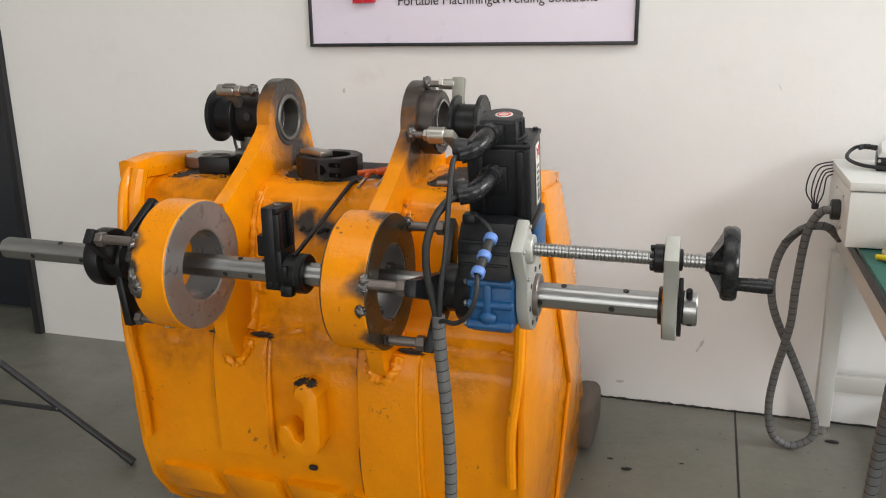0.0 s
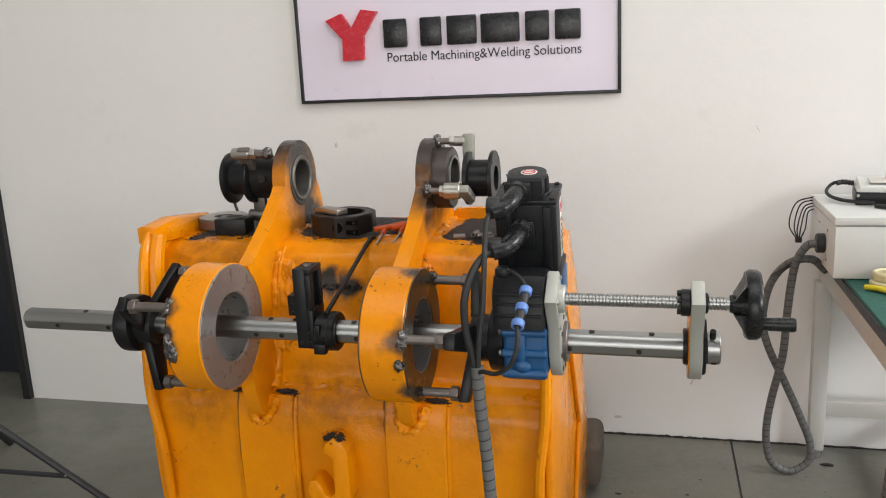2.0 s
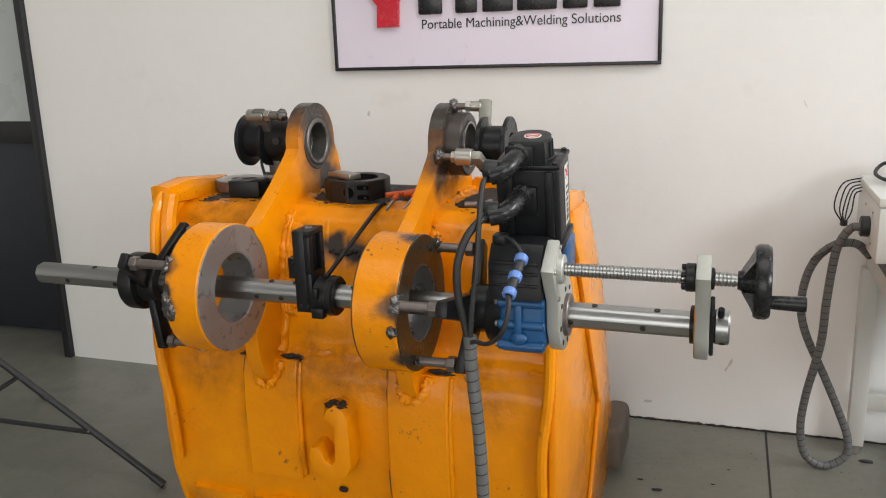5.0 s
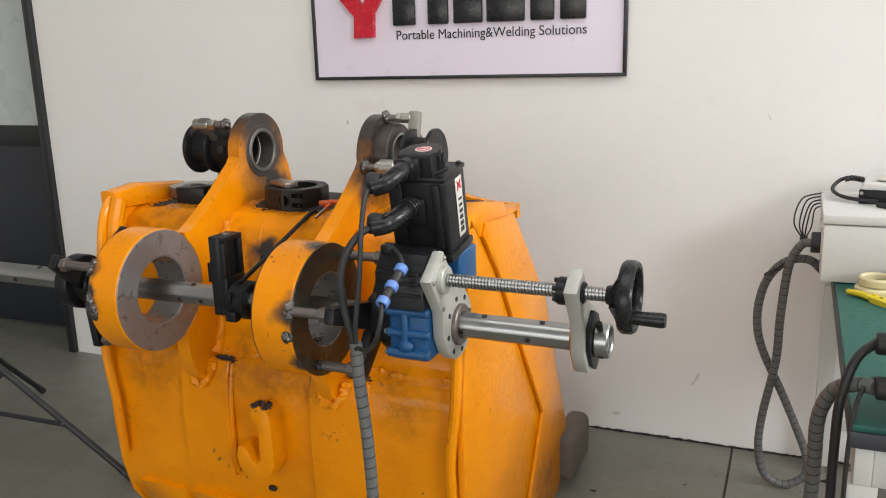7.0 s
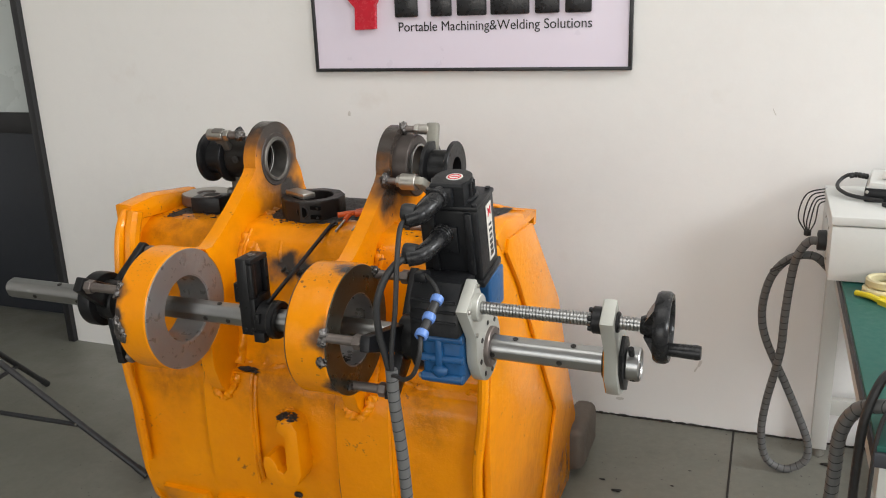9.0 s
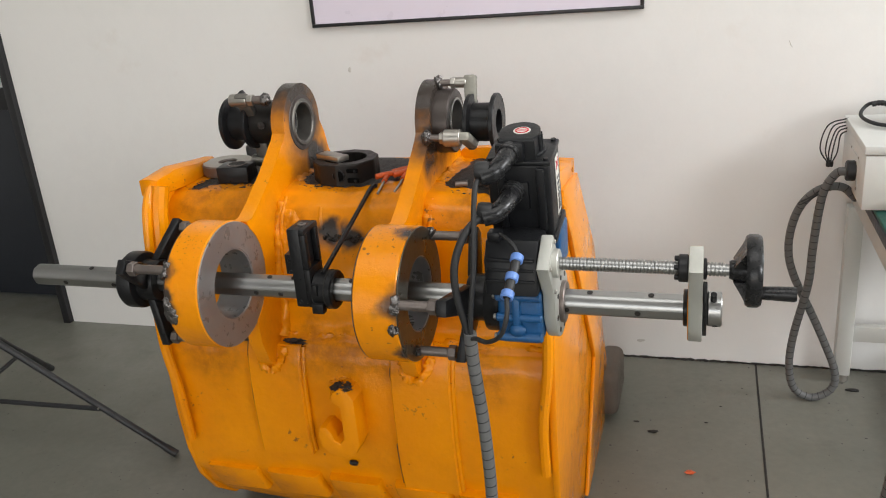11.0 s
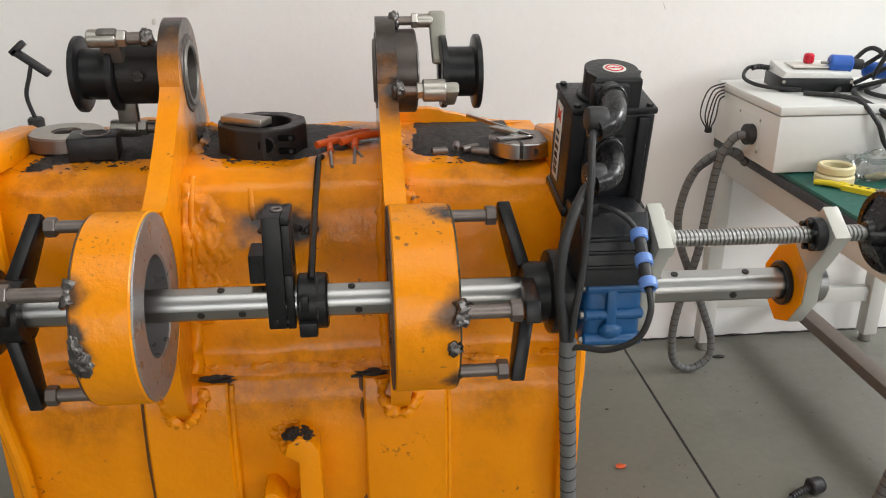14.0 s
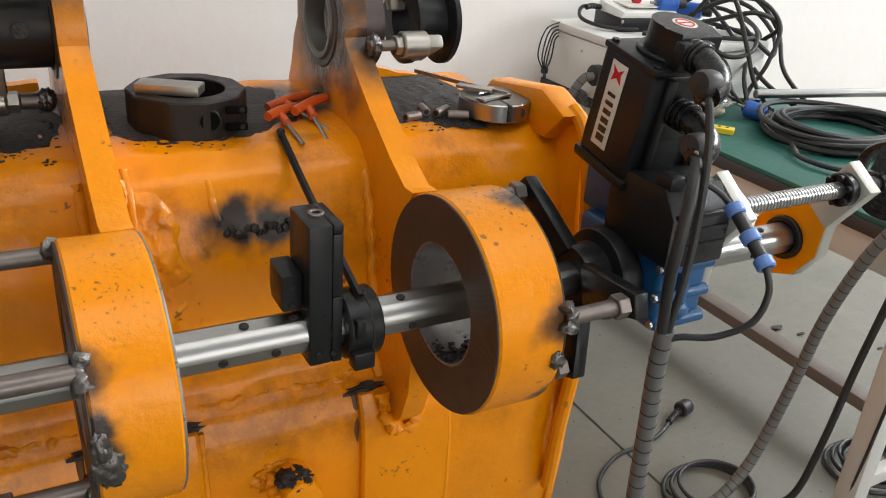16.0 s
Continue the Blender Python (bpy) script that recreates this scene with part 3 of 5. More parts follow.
# wear straps down the shell
for x0, x1, low in ((-0.556, -0.408, 0.335), (-0.165, -0.012, 0.255)):
    bm = B()
    zs = [0.652 - (0.652 - low) * k / 16 for k in range(17)]
    rows = []
    for z in zs:
        y = shell_at(z)
        rows.append([bm.verts.new((x, y - d, z)) for x, d in ((x0, -0.008), (x0, 0.013), (x0 + 0.004, 0.017), (x1 - 0.004, 0.017), (x1, 0.013), (x1, -0.008))])
    for a, c in zip(rows, rows[1:]):
        for k in range(5):
            bm.faces.new((a[k], a[k + 1], c[k + 1], c[k]))
    bm.faces.new(rows[0])
    bm.faces.new(rows[-1][::-1])
    part("wear_strap", bm, ORANGE, bucket)
    # dark strip put in as the shadow gap at the strap's left edge
    bm = hose(B(), [(x0 - 0.003, shell_at(z) + 0.0050 + 0.001 * math.sin(z * 47), z) for z in zs], 0.0080, 1, 8)
    part("seam_gap", bm, SEAM, bucket, "dark line drawn as the shadow gap beside the strap")
    bm = B()
    hose(bm, [(x1 + 0.003, shell_at(z) - 0.005 + 0.002 * math.sin(z * 60), z) for z in (0.645, 0.56, 0.48, 0.40, low + 0.01)], 0.007, 6, 8)
    part("weld_bead", bm, ORANGE, bucket)
# heel pads low on the shell
for x0, x1 in ((-0.752, -0.598), (-0.568, -0.412), (-0.382, -0.236), (-0.196, -0.044), (-0.022, 0.135)):
    bm = B()
    rows = []
    for k in range(7):
        z = 0.262 - 0.085 * k / 6
        y, sl = shell_at(z), 0.012 * k / 6
        rows.append([bm.verts.new((x + sl, y - d, z - 0.3 * d)) for x, d in ((x0, -0.006), (x0 + 0.002, 0.015), (x0 + 0.008, 0.020), (x1 - 0.008, 0.020), (x1 - 0.002, 0.015), (x1, -0.006))])
    for a, c in zip(rows, rows[1:]):
        for j in range(5):
            bm.faces.new((a[j], a[j + 1], c[j + 1], c[j]))
    bm.faces.new(rows[0])
    bm.faces.new(rows[-1][::-1])
    part("heel_pad", bm, ORANGE, bucket, "", 50)

# lifting hook welded on the shell
hook = [(-0.310, 0.538), (-0.303, 0.562), (-0.282, 0.575), (-0.260, 0.566), (-0.247, 0.545), (-0.245, 0.42), (-0.258, 0.392), (-0.290, 0.375), (-0.325, 0.379), (-0.350, 0.402), (-0.357, 0.435), (-0.350, 0.458),
        (-0.334, 0.461), (-0.319, 0.444), (-0.312, 0.425), (-0.298, 0.418), (-0.287, 0.430), (-0.286, 0.522), (-0.296, 0.530)]
bm = flat_shape(B(), hook, 2.280, 2.346)
bmesh.ops.bevel(bm, geom=[e for e in bm.edges if abs(e.verts[0].co.y - 2.280) < 1e-4 and abs(e.verts[1].co.y - 2.280) < 1e-4], offset=0.004, segments=2, profile=0.5, affect="EDGES")
part("lifting_hook", bm, ORANGE, bucket, "thick flame-cut orange hook", 25)
part("hook_weld", lump(B(), (-0.297, 2.343, 0.548), (0.042, 0.010, 0.026), 4.2, 5, 0.35), ORANGE, bucket, "lumpy painted weld", 180)
part("hook_weld", lump(B(), (-0.284, 2.306, 0.566), (0.026, 0.024, 0.010), 1.3, 4, 0.45), CHIPS, bucket, "charred rough weld", 180)
part("hook_weld", bead(B(), [(-0.308, 2.296, 0.535), (-0.312, 2.315, 0.545), (-0.310, 2.335, 0.555)], 0.010, 4.4, 10, 0.7), ORANGE, bucket, "lumpy painted weld", 60)
bm = lump(B(), (-0.301, 2.345, 0.316), (0.013, 0.006, 0.008), 1.4, 3, 0.15)
part("drain_hole", bm, CHIPS, bucket, "small dark drain hole")

# ears with their pin holes
ear = [(2.532, 1.138), (2.500, 1.113), (2.446, 1.072), (2.372, 1.024), (2.325, 0.999), (2.300, 1.000)] + arc(AY, AZ, 0.142, 52, -62, 18)[1:] + \
      [(2.280, 0.690), (2.300, 0.630), (2.330, 0.598), (2.39, 0.598), (2.47, 0.64), (2.80, 0.94), (2.80, 1.03), (2.785, 1.06), (2.770, 1.11)] + arc(UY, UZ, 0.103, -8, 90, 18) + arc(UY, UZ, 0.054, 90, -270, 40) + arc(UY, UZ, 0.103, 90, 184, 18)
for x0, x1 in ((-0.507, -0.4705), (-0.1165, -0.080)):
    part("ear_plate", prism(B(), ear, x0, x1), ORANGE, bucket, "orange ear plate, scorched towards the pin hole")
    part("pin_eye", ring(B(), (x0 - 0.002, UY, UZ), (x1 + 0.002, UY, UZ), 0.074, 0.052, 0.002, 64), FORGED_DARK, bucket, "bare heat-darkened steel eye")
    part("eye_bush", ring(B(), (x0 - 0.006, UY, UZ), (x1 + 0.006, UY, UZ), 0.062, 0.050, 0.003, 64), FORGED, bucket, "turned steel bush")
    for sx, rr in ((x1 + 0.005, 0.013), (x0 - 0.004, 0.009)):
        bm = bead(B(), [(sx, shell_at(z) + 0.002, z) for z in (0.995, 0.93, 0.86, 0.78, 0.70, 0.66)], rr, x0 * 9 + rr * 90)
        part("fillet_weld", bm, ORANGE, bucket, "lumpy painted fillet weld", 60)
    part("fillet_weld", bead(B(), [(x1 + 0.017, shell_at(z) - 0.001, z) for z in (1.005, 0.96, 0.90, 0.83, 0.76)], 0.007, x0 * 7, 10, 0.35), ORANGE, bucket, "second painted weld run", 60)
    part("fillet_weld", bead(B(), [(x1 + 0.004, y, 1.015) for y in (2.56, 2.62, 2.70, 2.78)], 0.014, x0 * 5, 14, 0.9), ORANGE, bucket, "lumpy painted fillet weld", 60)
    xm = (x0 + x1) / 2
    part("fillet_weld", bead(B(), [(xm - 0.034, 2.340, 0.655), (xm - 0.030, 2.330, 0.62), (xm - 0.012, 2.326, 0.594), (xm + 0.012, 2.326, 0.590), (xm + 0.032, 2.330, 0.615), (xm + 0.040, 2.340, 0.65)], 0.010, x0 * 3, 14, 0.95), ORANGE, bucket, "lumpy painted fillet weld", 60)
    for dx in (-0.050, 0.062):
        part("cut_mark", lump(B(), ((x0 + x1) / 2 + dx, 2.364, 0.652), (0.030, 0.010, 0.009), dx * 40, 3, 0.6), CHIPS, bucket, "charred gap beside the ear")

for x0, x1, inner in ((-0.557, -0.4745, 1), (-0.1145, -0.0205, 0)):
    boss = part("boss", ring(B(), (x0, AY, AZ), (x1, AY, AZ), 0.1478, 0.083, 0.003, 96), ORANGE, bucket, "thick orange pin boss")
    for x, d in ((x1, 1), (x0, -1)):
        part("boss_face", ring(B(), (x - 0.001 * d, AY, AZ), (x + 0.0025 * d, AY, AZ), 0.1455, 0.083, 0.001, 96), RUST if d < 0 else (FACE if inner else OILY), boss, "bare rusty machined face")
    part("bore", ring(B(), (x0 - 0.001, AY, AZ), (x1 + 0.001, AY, AZ), 0.0845, 0.0800, 0.001, 96), FACE, boss, "freshly bored steel wall")

# boring swarf lying in the second boss
bm = B()
rng = random.Random(31)
for k in range(90):
    a = radians(rng.gauss(-96, 9))
    s = rng.uniform(0.0016, 0.0042)
    r = 0.0795 - s * 0.6 - abs(rng.gauss(0, 0.004))
    lump(bm, (rng.uniform(-0.118, -0.045), AY + r * math.cos(a), AZ + r * math.sin(a)), (s * 1.5, s, s * 0.8), k, 1, 0.5)
solo("boring_swarf", bm, CHIPS, "small pile of dark steel chips lying in the bored boss", "swarf", kind="stuff")

# raised weld patch between the ears, gouges and burnt bolts
bm = B()
cols = []
for i in range(91):
    z = 0.995 - 0.26 * i / 90
    wide = 0.055 + 0.045 * math.sin(math.pi * min(1.0, i / 78)) + 0.014 * noise.noise(Vector((i * 0.13, 2, 7)))
    row = []
    for j in range(41):
        u = j / 40
        x = -0.474 + wide * u
        edge = min(1.0, 4 * u, 4 * (1 - u), i / 9, (90 - i) / 9)
        h = -0.005 + edge * (0.011 + 0.008 * noise.noise(Vector((x * 28 + z * 12, 0, z * 16))) + 0.004 * noise.noise(Vector((x * 80, 5, z * 44))) + 0.0015 * noise.noise(Vector((x * 200, 9, z * 150))))
        row.append(bm.verts.new((x, shell_at(z) - h, z)))
    cols.append(row)
for r0, r1 in zip(cols, cols[1:]):
    for j in range(40):
        bm.faces.new((r0[j], r0[j + 1], r1[j + 1], r1[j]))
part("weld_patch", bm, ORANGE, bucket, "rough painted weld build-up", 60)
bm = bead(B(), [(-0.352, shell_at(0.985) + 0.004, 0.985), (-0.349, shell_at(0.96) + 0.003, 0.96), (-0.344, shell_at(0.935) + 0.003, 0.935)], 0.008, 5.1, 8, 0.25)
part("paint_run", bm, ORANGE, bucket, "", 60)
bm = B()
for k in range(14):
    lump(bm, (-0.335 + 0.0075 * k, 2.424 + 0.004 * math.sin(k * 2.1), 0.918 + 0.006 * math.sin(k * 1.7)), (0.007, 0.008, 0.007), k + 160, 1, 0.3)
part("burnt_weld", bm, CHIPS, bucket, "row of burnt weld spots")
bm = B()
box(bm, (XR - 0.005, 3.12, 0.03), (XR + 0.075, 3.36, 0.19), 0.03, None, 4)
part("tooth", bm, TOOTH, bucket, "worn grey cutting tooth")
for x in (-0.70, -0.48, -0.26, -0.04):
    part("tooth", box(B(), (x, 3.12, 0.0), (x + 0.075, 3.36, 0.07), 0.02, None, 3), TOOTH, bucket, "worn grey cutting tooth")

# metal shavings on top of the tube
bm = B()
rng = random.Random(5)
for k in range(900):
    x = rng.choice((rng.uniform(-0.75, -0.52), rng.uniform(-0.46, -0.14), rng.uniform(-0.08, 0.15)))
    y = rng.uniform(2.49, 2.78)
    s = rng.uniform(0.0007, 0.0022)
    lump(bm, (x, y, top_at(y) + 0.002 + s * 0.4), (s * rng.uniform(0.8, 3.0), s * 1.4, s * 0.8), k, 1, 0.4)
solo("metal_shavings", bm, CHIPS, "greasy black metal shavings scattered on the bucket's tube", "swarf", kind="stuff")

for x0, x1, y0 in ((-0.745, -0.510, 2.505), (-0.468, -0.120, 2.512), (-0.077, 0.165, 2.502)):
    bm = B()
    rows = []
    for i in range(49):
        u = i / 48
        row = []
        for j in range(17):
            w = j / 16
            x = x0 + (x1 - x0) * u + 0.016 * noise.noise(Vector((u * 5, w * 5, x0 * 3))) * (1 if i in (0, 48) else 0.3)
            y = y0 + (2.803 - y0) * w + (0.018 * noise.noise(Vector((u * 7, 1.3, x0 * 7))) + 0.010 * noise.noise(Vector((u * 19, 4.3, x0 * 7)))) * (1 - w)
            edge = min(1.0, 5 * u, 5 * (1 - u), 5 * w, 5 * (1 - w))
            h = -0.003 + edge * (0.0055 + 0.004 * noise.noise(Vector((x * 60, y * 60, 0))))
            row.append(bm.verts.new((x, y, top_at(y) + h + 0.003)))
        rows.append(row)
    for r0, r1 in zip(rows, rows[1:]):
        for j in range(16):
            bm.faces.new((r0[j], r0[j + 1], r1[j + 1], r1[j]))
    solo("grease_film", bm, CHIPS, "thick black grease and fine swarf caked on the bucket's tube", "grease", "grease on the bucket", kind="stuff", sharp=60)

# weld run along the ledge of the shell
for x0, x1 in ((XL + 0.01, -0.545), (-0.455, -0.155), (-0.060, XR - 0.01)):
    n = max(3, int((x1 - x0) / 0.05))
    bm = bead(B(), [(x0 + (x1 - x0) * k / n, 2.388 + 0.004 * math.sin(k * 2.3), 0.664 + 0.004 * math.sin(k * 1.7 + x0 * 9)) for k in range(n + 1)], 0.0085, x0 * 4, 12, 0.8)
    part("ledge_weld", bm, ORANGE, bucket, "", 60)

# ---- line boring machine on the bucket ----
borer = thing("line_boring_machine", (-0.2, AY, AZ), "portable line boring machine, bar through the bucket's bosses", "machine")
# bar with its rows of tapped holes
section = [min(0.0258, 0.0243 / max(0.01, math.cos(radians(a - 200))), 0.0243 / max(0.01, math.cos(radians(a - 101)))) for a in range(0, 360, 4)]
part("boring_bar", prism(B(), [(AY + r * math.cos(radians(4 * k)), AZ + r * math.sin(radians(4 * k))) for k, r in enumerate(section)], -1.025, 0.590, 0.002), STEEL, borer, "ground steel boring bar with two flats", 14)
bm = B()
for a, places in ((200, (-0.93, -0.79, -0.405, -0.343, -0.165, 0.01, 0.300, 0.440)), (101, (-0.86, -0.375, -0.315, -0.175, 0.345, 0.465))):
    ca, sa = math.cos(radians(a)), math.sin(radians(a))
    for x in places:
        rod(bm, (x, AY + ca * 0.0235, AZ + sa * 0.0235), (x, AY + ca * 0.0262, AZ + sa * 0.0262), 0.0058, 0.0005, 14)
part("tapped_hole", bm, CHIPS, borer, "dark tapped hole in the bar")["kind"] = "stuff"

# cutting head on the bar
head = part("tool_block", box(B(), (-0.304, 2.184, 0.842), (-0.275, 2.252, 1.026), 0.003), BLACK_OXIDE, borer, "blackened steel tool holder block")
for y0, y1, z0, z1 in ((2.184, 2.252, 0.842, 0.932), (2.184, 2.252, 1.014, 1.026), (2.184, 2.199, 0.9325, 1.0135), (2.239, 2.252, 0.9325, 1.0135)):
    part("slot_rim", box(B(), (-0.2752, y0, z0), (-0.262, y1, z1), 0.002), BLACK_OXIDE, head)
part("screw_head", ring(B(), (-0.283, 2.220, 1.025), (-0.283, 2.220, 1.029), 0.010, 0.005, 0.001, 20), STEEL_DARK, head)
for dx in (-0.009, 0.009):
    part("set_screw", rod(B(), (-0.283 + dx, 2.182, 0.856), (-0.283 + dx, 2.186, 0.856), 0.0045, 0.001, 12), BLACK_OXIDE, head)
bm = prism(B(), [(2.205, 0.912), (2.246, 0.912), (2.252, 0.93), (2.250, 0.962), (2.205, 0.958)], -0.330, -0.304, 0.003)
slide = part("tool_slide", bm, BLACK_OXIDE, borer)
for z in (0.918, 0.945):
    part("set_screw", rod(B(), (-0.318, 2.203, z), (-0.318, 2.207, z), 0.0045, 0.001, 12), BLACK_OXIDE, slide)
collar = part("clamp_collar", ring(B(), (-0.258, AY, AZ), (-0.212, AY, AZ), 0.044, 0.026, 0.003, 40), BLACK_OXIDE, borer, "split clamp collar in black oxide")
bm = B()
box(bm, (-0.256, 2.160, 0.838), (-0.228, 2.180, 0.862), 0.003)
box(bm, (-0.252, 2.163, 0.880), (-0.240, 2.175, 0.905), 0.002)
part("clamp_lug", bm, BLACK_OXIDE, collar)
part("groove", ring(B(), (-0.229, AY, AZ), (-0.226, AY, AZ), 0.0448, 0.03, 0.0003, 40), CHIPS, collar)


def spider(x0, x1, ends, studs_from, hub, flip):
    """A bearing carrier with three arms, held on studs welded to a boss."""
    for y, z in ends:
        d = Vector((y - AY, z - AZ))
        m = Matrix.Translation((0, AY, AZ)) @ Matrix.Rotation(math.atan2(d.y, d.x), 4, "X")
        bm = box(B(), (x0, 0.035, -0.017), (x1, d.length + 0.018, 0.017), 0.003)
        for v in bm.verts:
            near = max(0.0, 1.0 - (v.co.y - 0.035) / 0.09)
            v.co.z *= 1.0 + 0.8 * near
            v.co.x += flip * 0.018 * near
        bmesh.ops.transform(bm, matrix=m, verts=bm.verts)
        part("bearing_arm", bm, BLACK_OXIDE, borer, "flat black bearing arm, wider at the hub")
        part("stud", rod(B(), (studs_from, y, z), (x0 - flip * 0.004 if flip > 0 else x1 + 0.004, y, z), 0.0105, 0.002, 18), STEEL_DARK, borer, "threaded stud welded to the boss")
        xa = x0 if flip > 0 else x1
        part("nut", nut(B(), (xa - flip * 0.020, y, z), (xa - flip * 0.002, y, z), 0.0165), STEEL_DARK, borer)
        away = Vector((y - AY, z - AZ)).normalized()
        run = [(studs_from + flip * (0.004 - 0.003 * abs(k - 2)), y + away.x * 0.003 - away.y * 0.009 * (k - 2), z + away.y * 0.003 + away.x * 0.009 * (k - 2)) for k in range(5)]
        b2 = bead(B(), run, 0.0105, y * 100, 10, 0.6)
        part("stud_weld", b2, WELD, borer, "bright lumpy weld", 60)
    part("bearing_hub", lathe(B(), (hub[0], AY, AZ), (hub[1], AY, AZ), [(0.0262, 0), (0.048, 0), (0.050, 0.05), (0.050, 0.5), (0.066, 0.55), (0.068, 0.60), (0.068, 0.95), (0.065, 1.0), (0.0262, 1.0)], 48), BLACK_OXIDE, borer, "black bearing hub")


spider(0.070, 0.092, [(2.312, 0.975), (2.068, 0.917), (2.165, 0.765)], -0.0205, (0.094, 0.172), 1)
spider(-0.677, -0.656, [(2.096, 0.955), (2.192, 0.739), (2.306, 0.978)], -0.557, (-0.664, -0.748), -1)
bm = B()
lump(bm, (-0.551, 2.066, 0.884), (0.010, 0.007, 0.020), 7.7, 4, 0.3)
lump(bm, (-0.546, 2.066, 0.862), (0.016, 0.006, 0.022), 8.7, 4, 0.3)
part("old_weld", bm, WELD, borer, "grey triangular weld scar", 60)
bm = B()
lump(bm, (-0.030, 2.068, 0.862), (0.012, 0.012, 0.014), 9.7, 3, 0.4)
part("old_weld", bm, WELD, borer, "small bright weld scar", 60)

# gearbox, feed unit and plates, tilted about the bar towards the room
TILTED = Matrix.Translation((0, AY, AZ)) @ Matrix.Rotation(math.atan2(0.117, -0.081) - math.pi / 2, 4, "X")


def tilted(bm):
    bmesh.ops.transform(bm, matrix=TILTED, verts=bm.verts)
    return bm


gear = part("gearbox", box(B(), (0.174, 2.118, 0.822), (0.262, 2.305, 0.938), 0.010, None, 3), BLUE, borer, "blue painted cast gearbox")
for y, z, r in ((2.118, 0.838, 0.010), (2.118, 0.880, 0.009), (2.118, 0.925, 0.010)):
    part("casting_rib", rod(B(), (0.172, y, z), (0.264, y, z), r, 0.003, 14), BLUE, gear)
part("casting_rib", box(B(), (0.205, 2.108, 0.838), (0.222, 2.122, 0.925), 0.005), BLUE, gear)
part("casting_boss", lump(B(), (0.214, 2.113, 0.855), (0.018, 0.010, 0.014), 3.2, 2, 0.1), BLUE, gear)
for z in (0.838, 0.880, 0.925):
    part("screw_head", nut(B(), (0.166, 2.118, z), (0.173, 2.118, z), 0.006), ZINC, gear)
bm = prism(B(), [(2.10, 0.935), (2.10, 1.005), (2.125, 1.040), (2.232, 1.040), (2.232, 0.935)], 0.158, 0.262, 0.005)
feed = part("feed_unit", bm, BLACK_PAINT, borer, "black finned feed motor housing")
for z in (0.962, 0.985, 1.005):
    part("fin", box(B(), (0.164, 2.096, z), (0.256, 2.104, z + 0.006), 0.001), BLACK_PAINT, feed)
part("cable_gland", box(B(), (0.162, 2.120, 1.036), (0.188, 2.150, 1.056), 0.004), BLACK_PAINT, feed)
plate = [(-0.072, 0.0)] + [(0.072 * math.cos(radians(a)), 0.072 * math.sin(radians(a))) for a in range(-170, 1, 10)] + [(0.068, 0.04), (0.040, 0.085), (0.040, 0.178), (-0.040, 0.178), (-0.040, 0.085), (-0.068, 0.04)]
front_plate = part("front_plate", tilted(prism(B(), plate, 0.264, 0.288, 0.003)), ALLOY, borer, "grey alloy front plate")
bm = ring(B(), (0.286, 0, 0), (0.297, 0, 0), 0.043, 0.0262, 0.002, 40)
part("seal_ring", tilted(bm), STEEL_DARK, front_plate)
part("screw_flange", tilted(ring(B(), (0.286, 0, 0.142), (0.300, 0, 0.142), 0.028, 0.010, 0.002, 32)), ALLOY, front_plate)
for k in range(8):
    a = radians(45 * k + 22)
    part("bolt_hole", tilted(rod(B(), (0.287, 0.058 * math.cos(a), 0.058 * math.sin(a)), (0.2895, 0.058 * math.cos(a), 0.058 * math.sin(a)), 0.0055, 0.0005, 14)), CHIPS, front_plate)
for y, z in ((-0.032, 0.168), (0.032, 0.168), (-0.034, 0.092), (0.034, 0.092)):
    part("cap_screw", tilted(rod(B(), (0.286, y, z), (0.292, y, z), 0.0045, 0.001, 12)), ZINC, front_plate)

# feed screw with real turns of thread
bm = B()
rod(bm, (0.288, 0, 0.142), (0.622, 0, 0.142), 0.0108, 0.002, 20)
turns, per, rows = 46, 12, []
for k in range(turns * per + 1):
    a, x = 2 * math.pi * k / per, 0.302 + 0.300 * k / (turns * per)
    for_r = [(0.0102, -0.0030), (0.0130, -0.0019), (0.0130, 0.0019), (0.0102, 0.0030)]
    rows.append([bm.verts.new((x + dx, r * math.cos(a), 0.142 + r * math.sin(a))) for r, dx in for_r])
for a, c in zip(rows, rows[1:]):
    for j in range(3):
        bm.faces.new((a[j], a[j + 1], c[j + 1], c[j]))
part("feed_screw", tilted(bm), STEEL, borer, "bright threaded feed screw")

bracket = [(-0.058, -0.030), (-0.034, -0.066), (0.034, -0.066), (0.058, -0.030), (0.058, 0.028), (0.030, 0.075), (0.029, 0.172), (-0.029, 0.172), (-0.030, 0.075), (-0.058, 0.028)]
end_bracket = part("end_bracket", tilted(prism(B(), bracket, 0.536, 0.562, 0.003)), ALLOY, borer, "grey alloy end bracket")
# thin orange layer over the lower part of the bracket's inner face
inner = [(y * 0.97, z * 0.97) for y, z in bracket]
part("inner_layer", tilted(prism(B(), inner[:6] + inner[-2:], 0.5348, 0.5359)), ORANGE, end_bracket, "thin orange layer over the bracket's inner face")
part("inner_bush", tilted(ring(B(), (0.526, 0, 0), (0.5355, 0, 0), 0.037, 0.0262, 0.002, 40)), BLACK_OXIDE, end_bracket)
part("screw_nut", tilted(ring(B(), (0.518, 0, 0.142), (0.536, 0, 0.142), 0.026, 0.0128, 0.002, 28)), BLACK_OXIDE, end_bracket, "black feed nut flange")
for k in range(6):
    a = radians(60 * k)
    part("cap_screw", tilted(rod(B(), (0.511, 0.020 * math.cos(a), 0.142 + 0.020 * math.sin(a)), (0.519, 0.020 * math.cos(a), 0.142 + 0.020 * math.sin(a)), 0.0048, 0.001, 12)), BLACK_OXIDE, end_bracket)
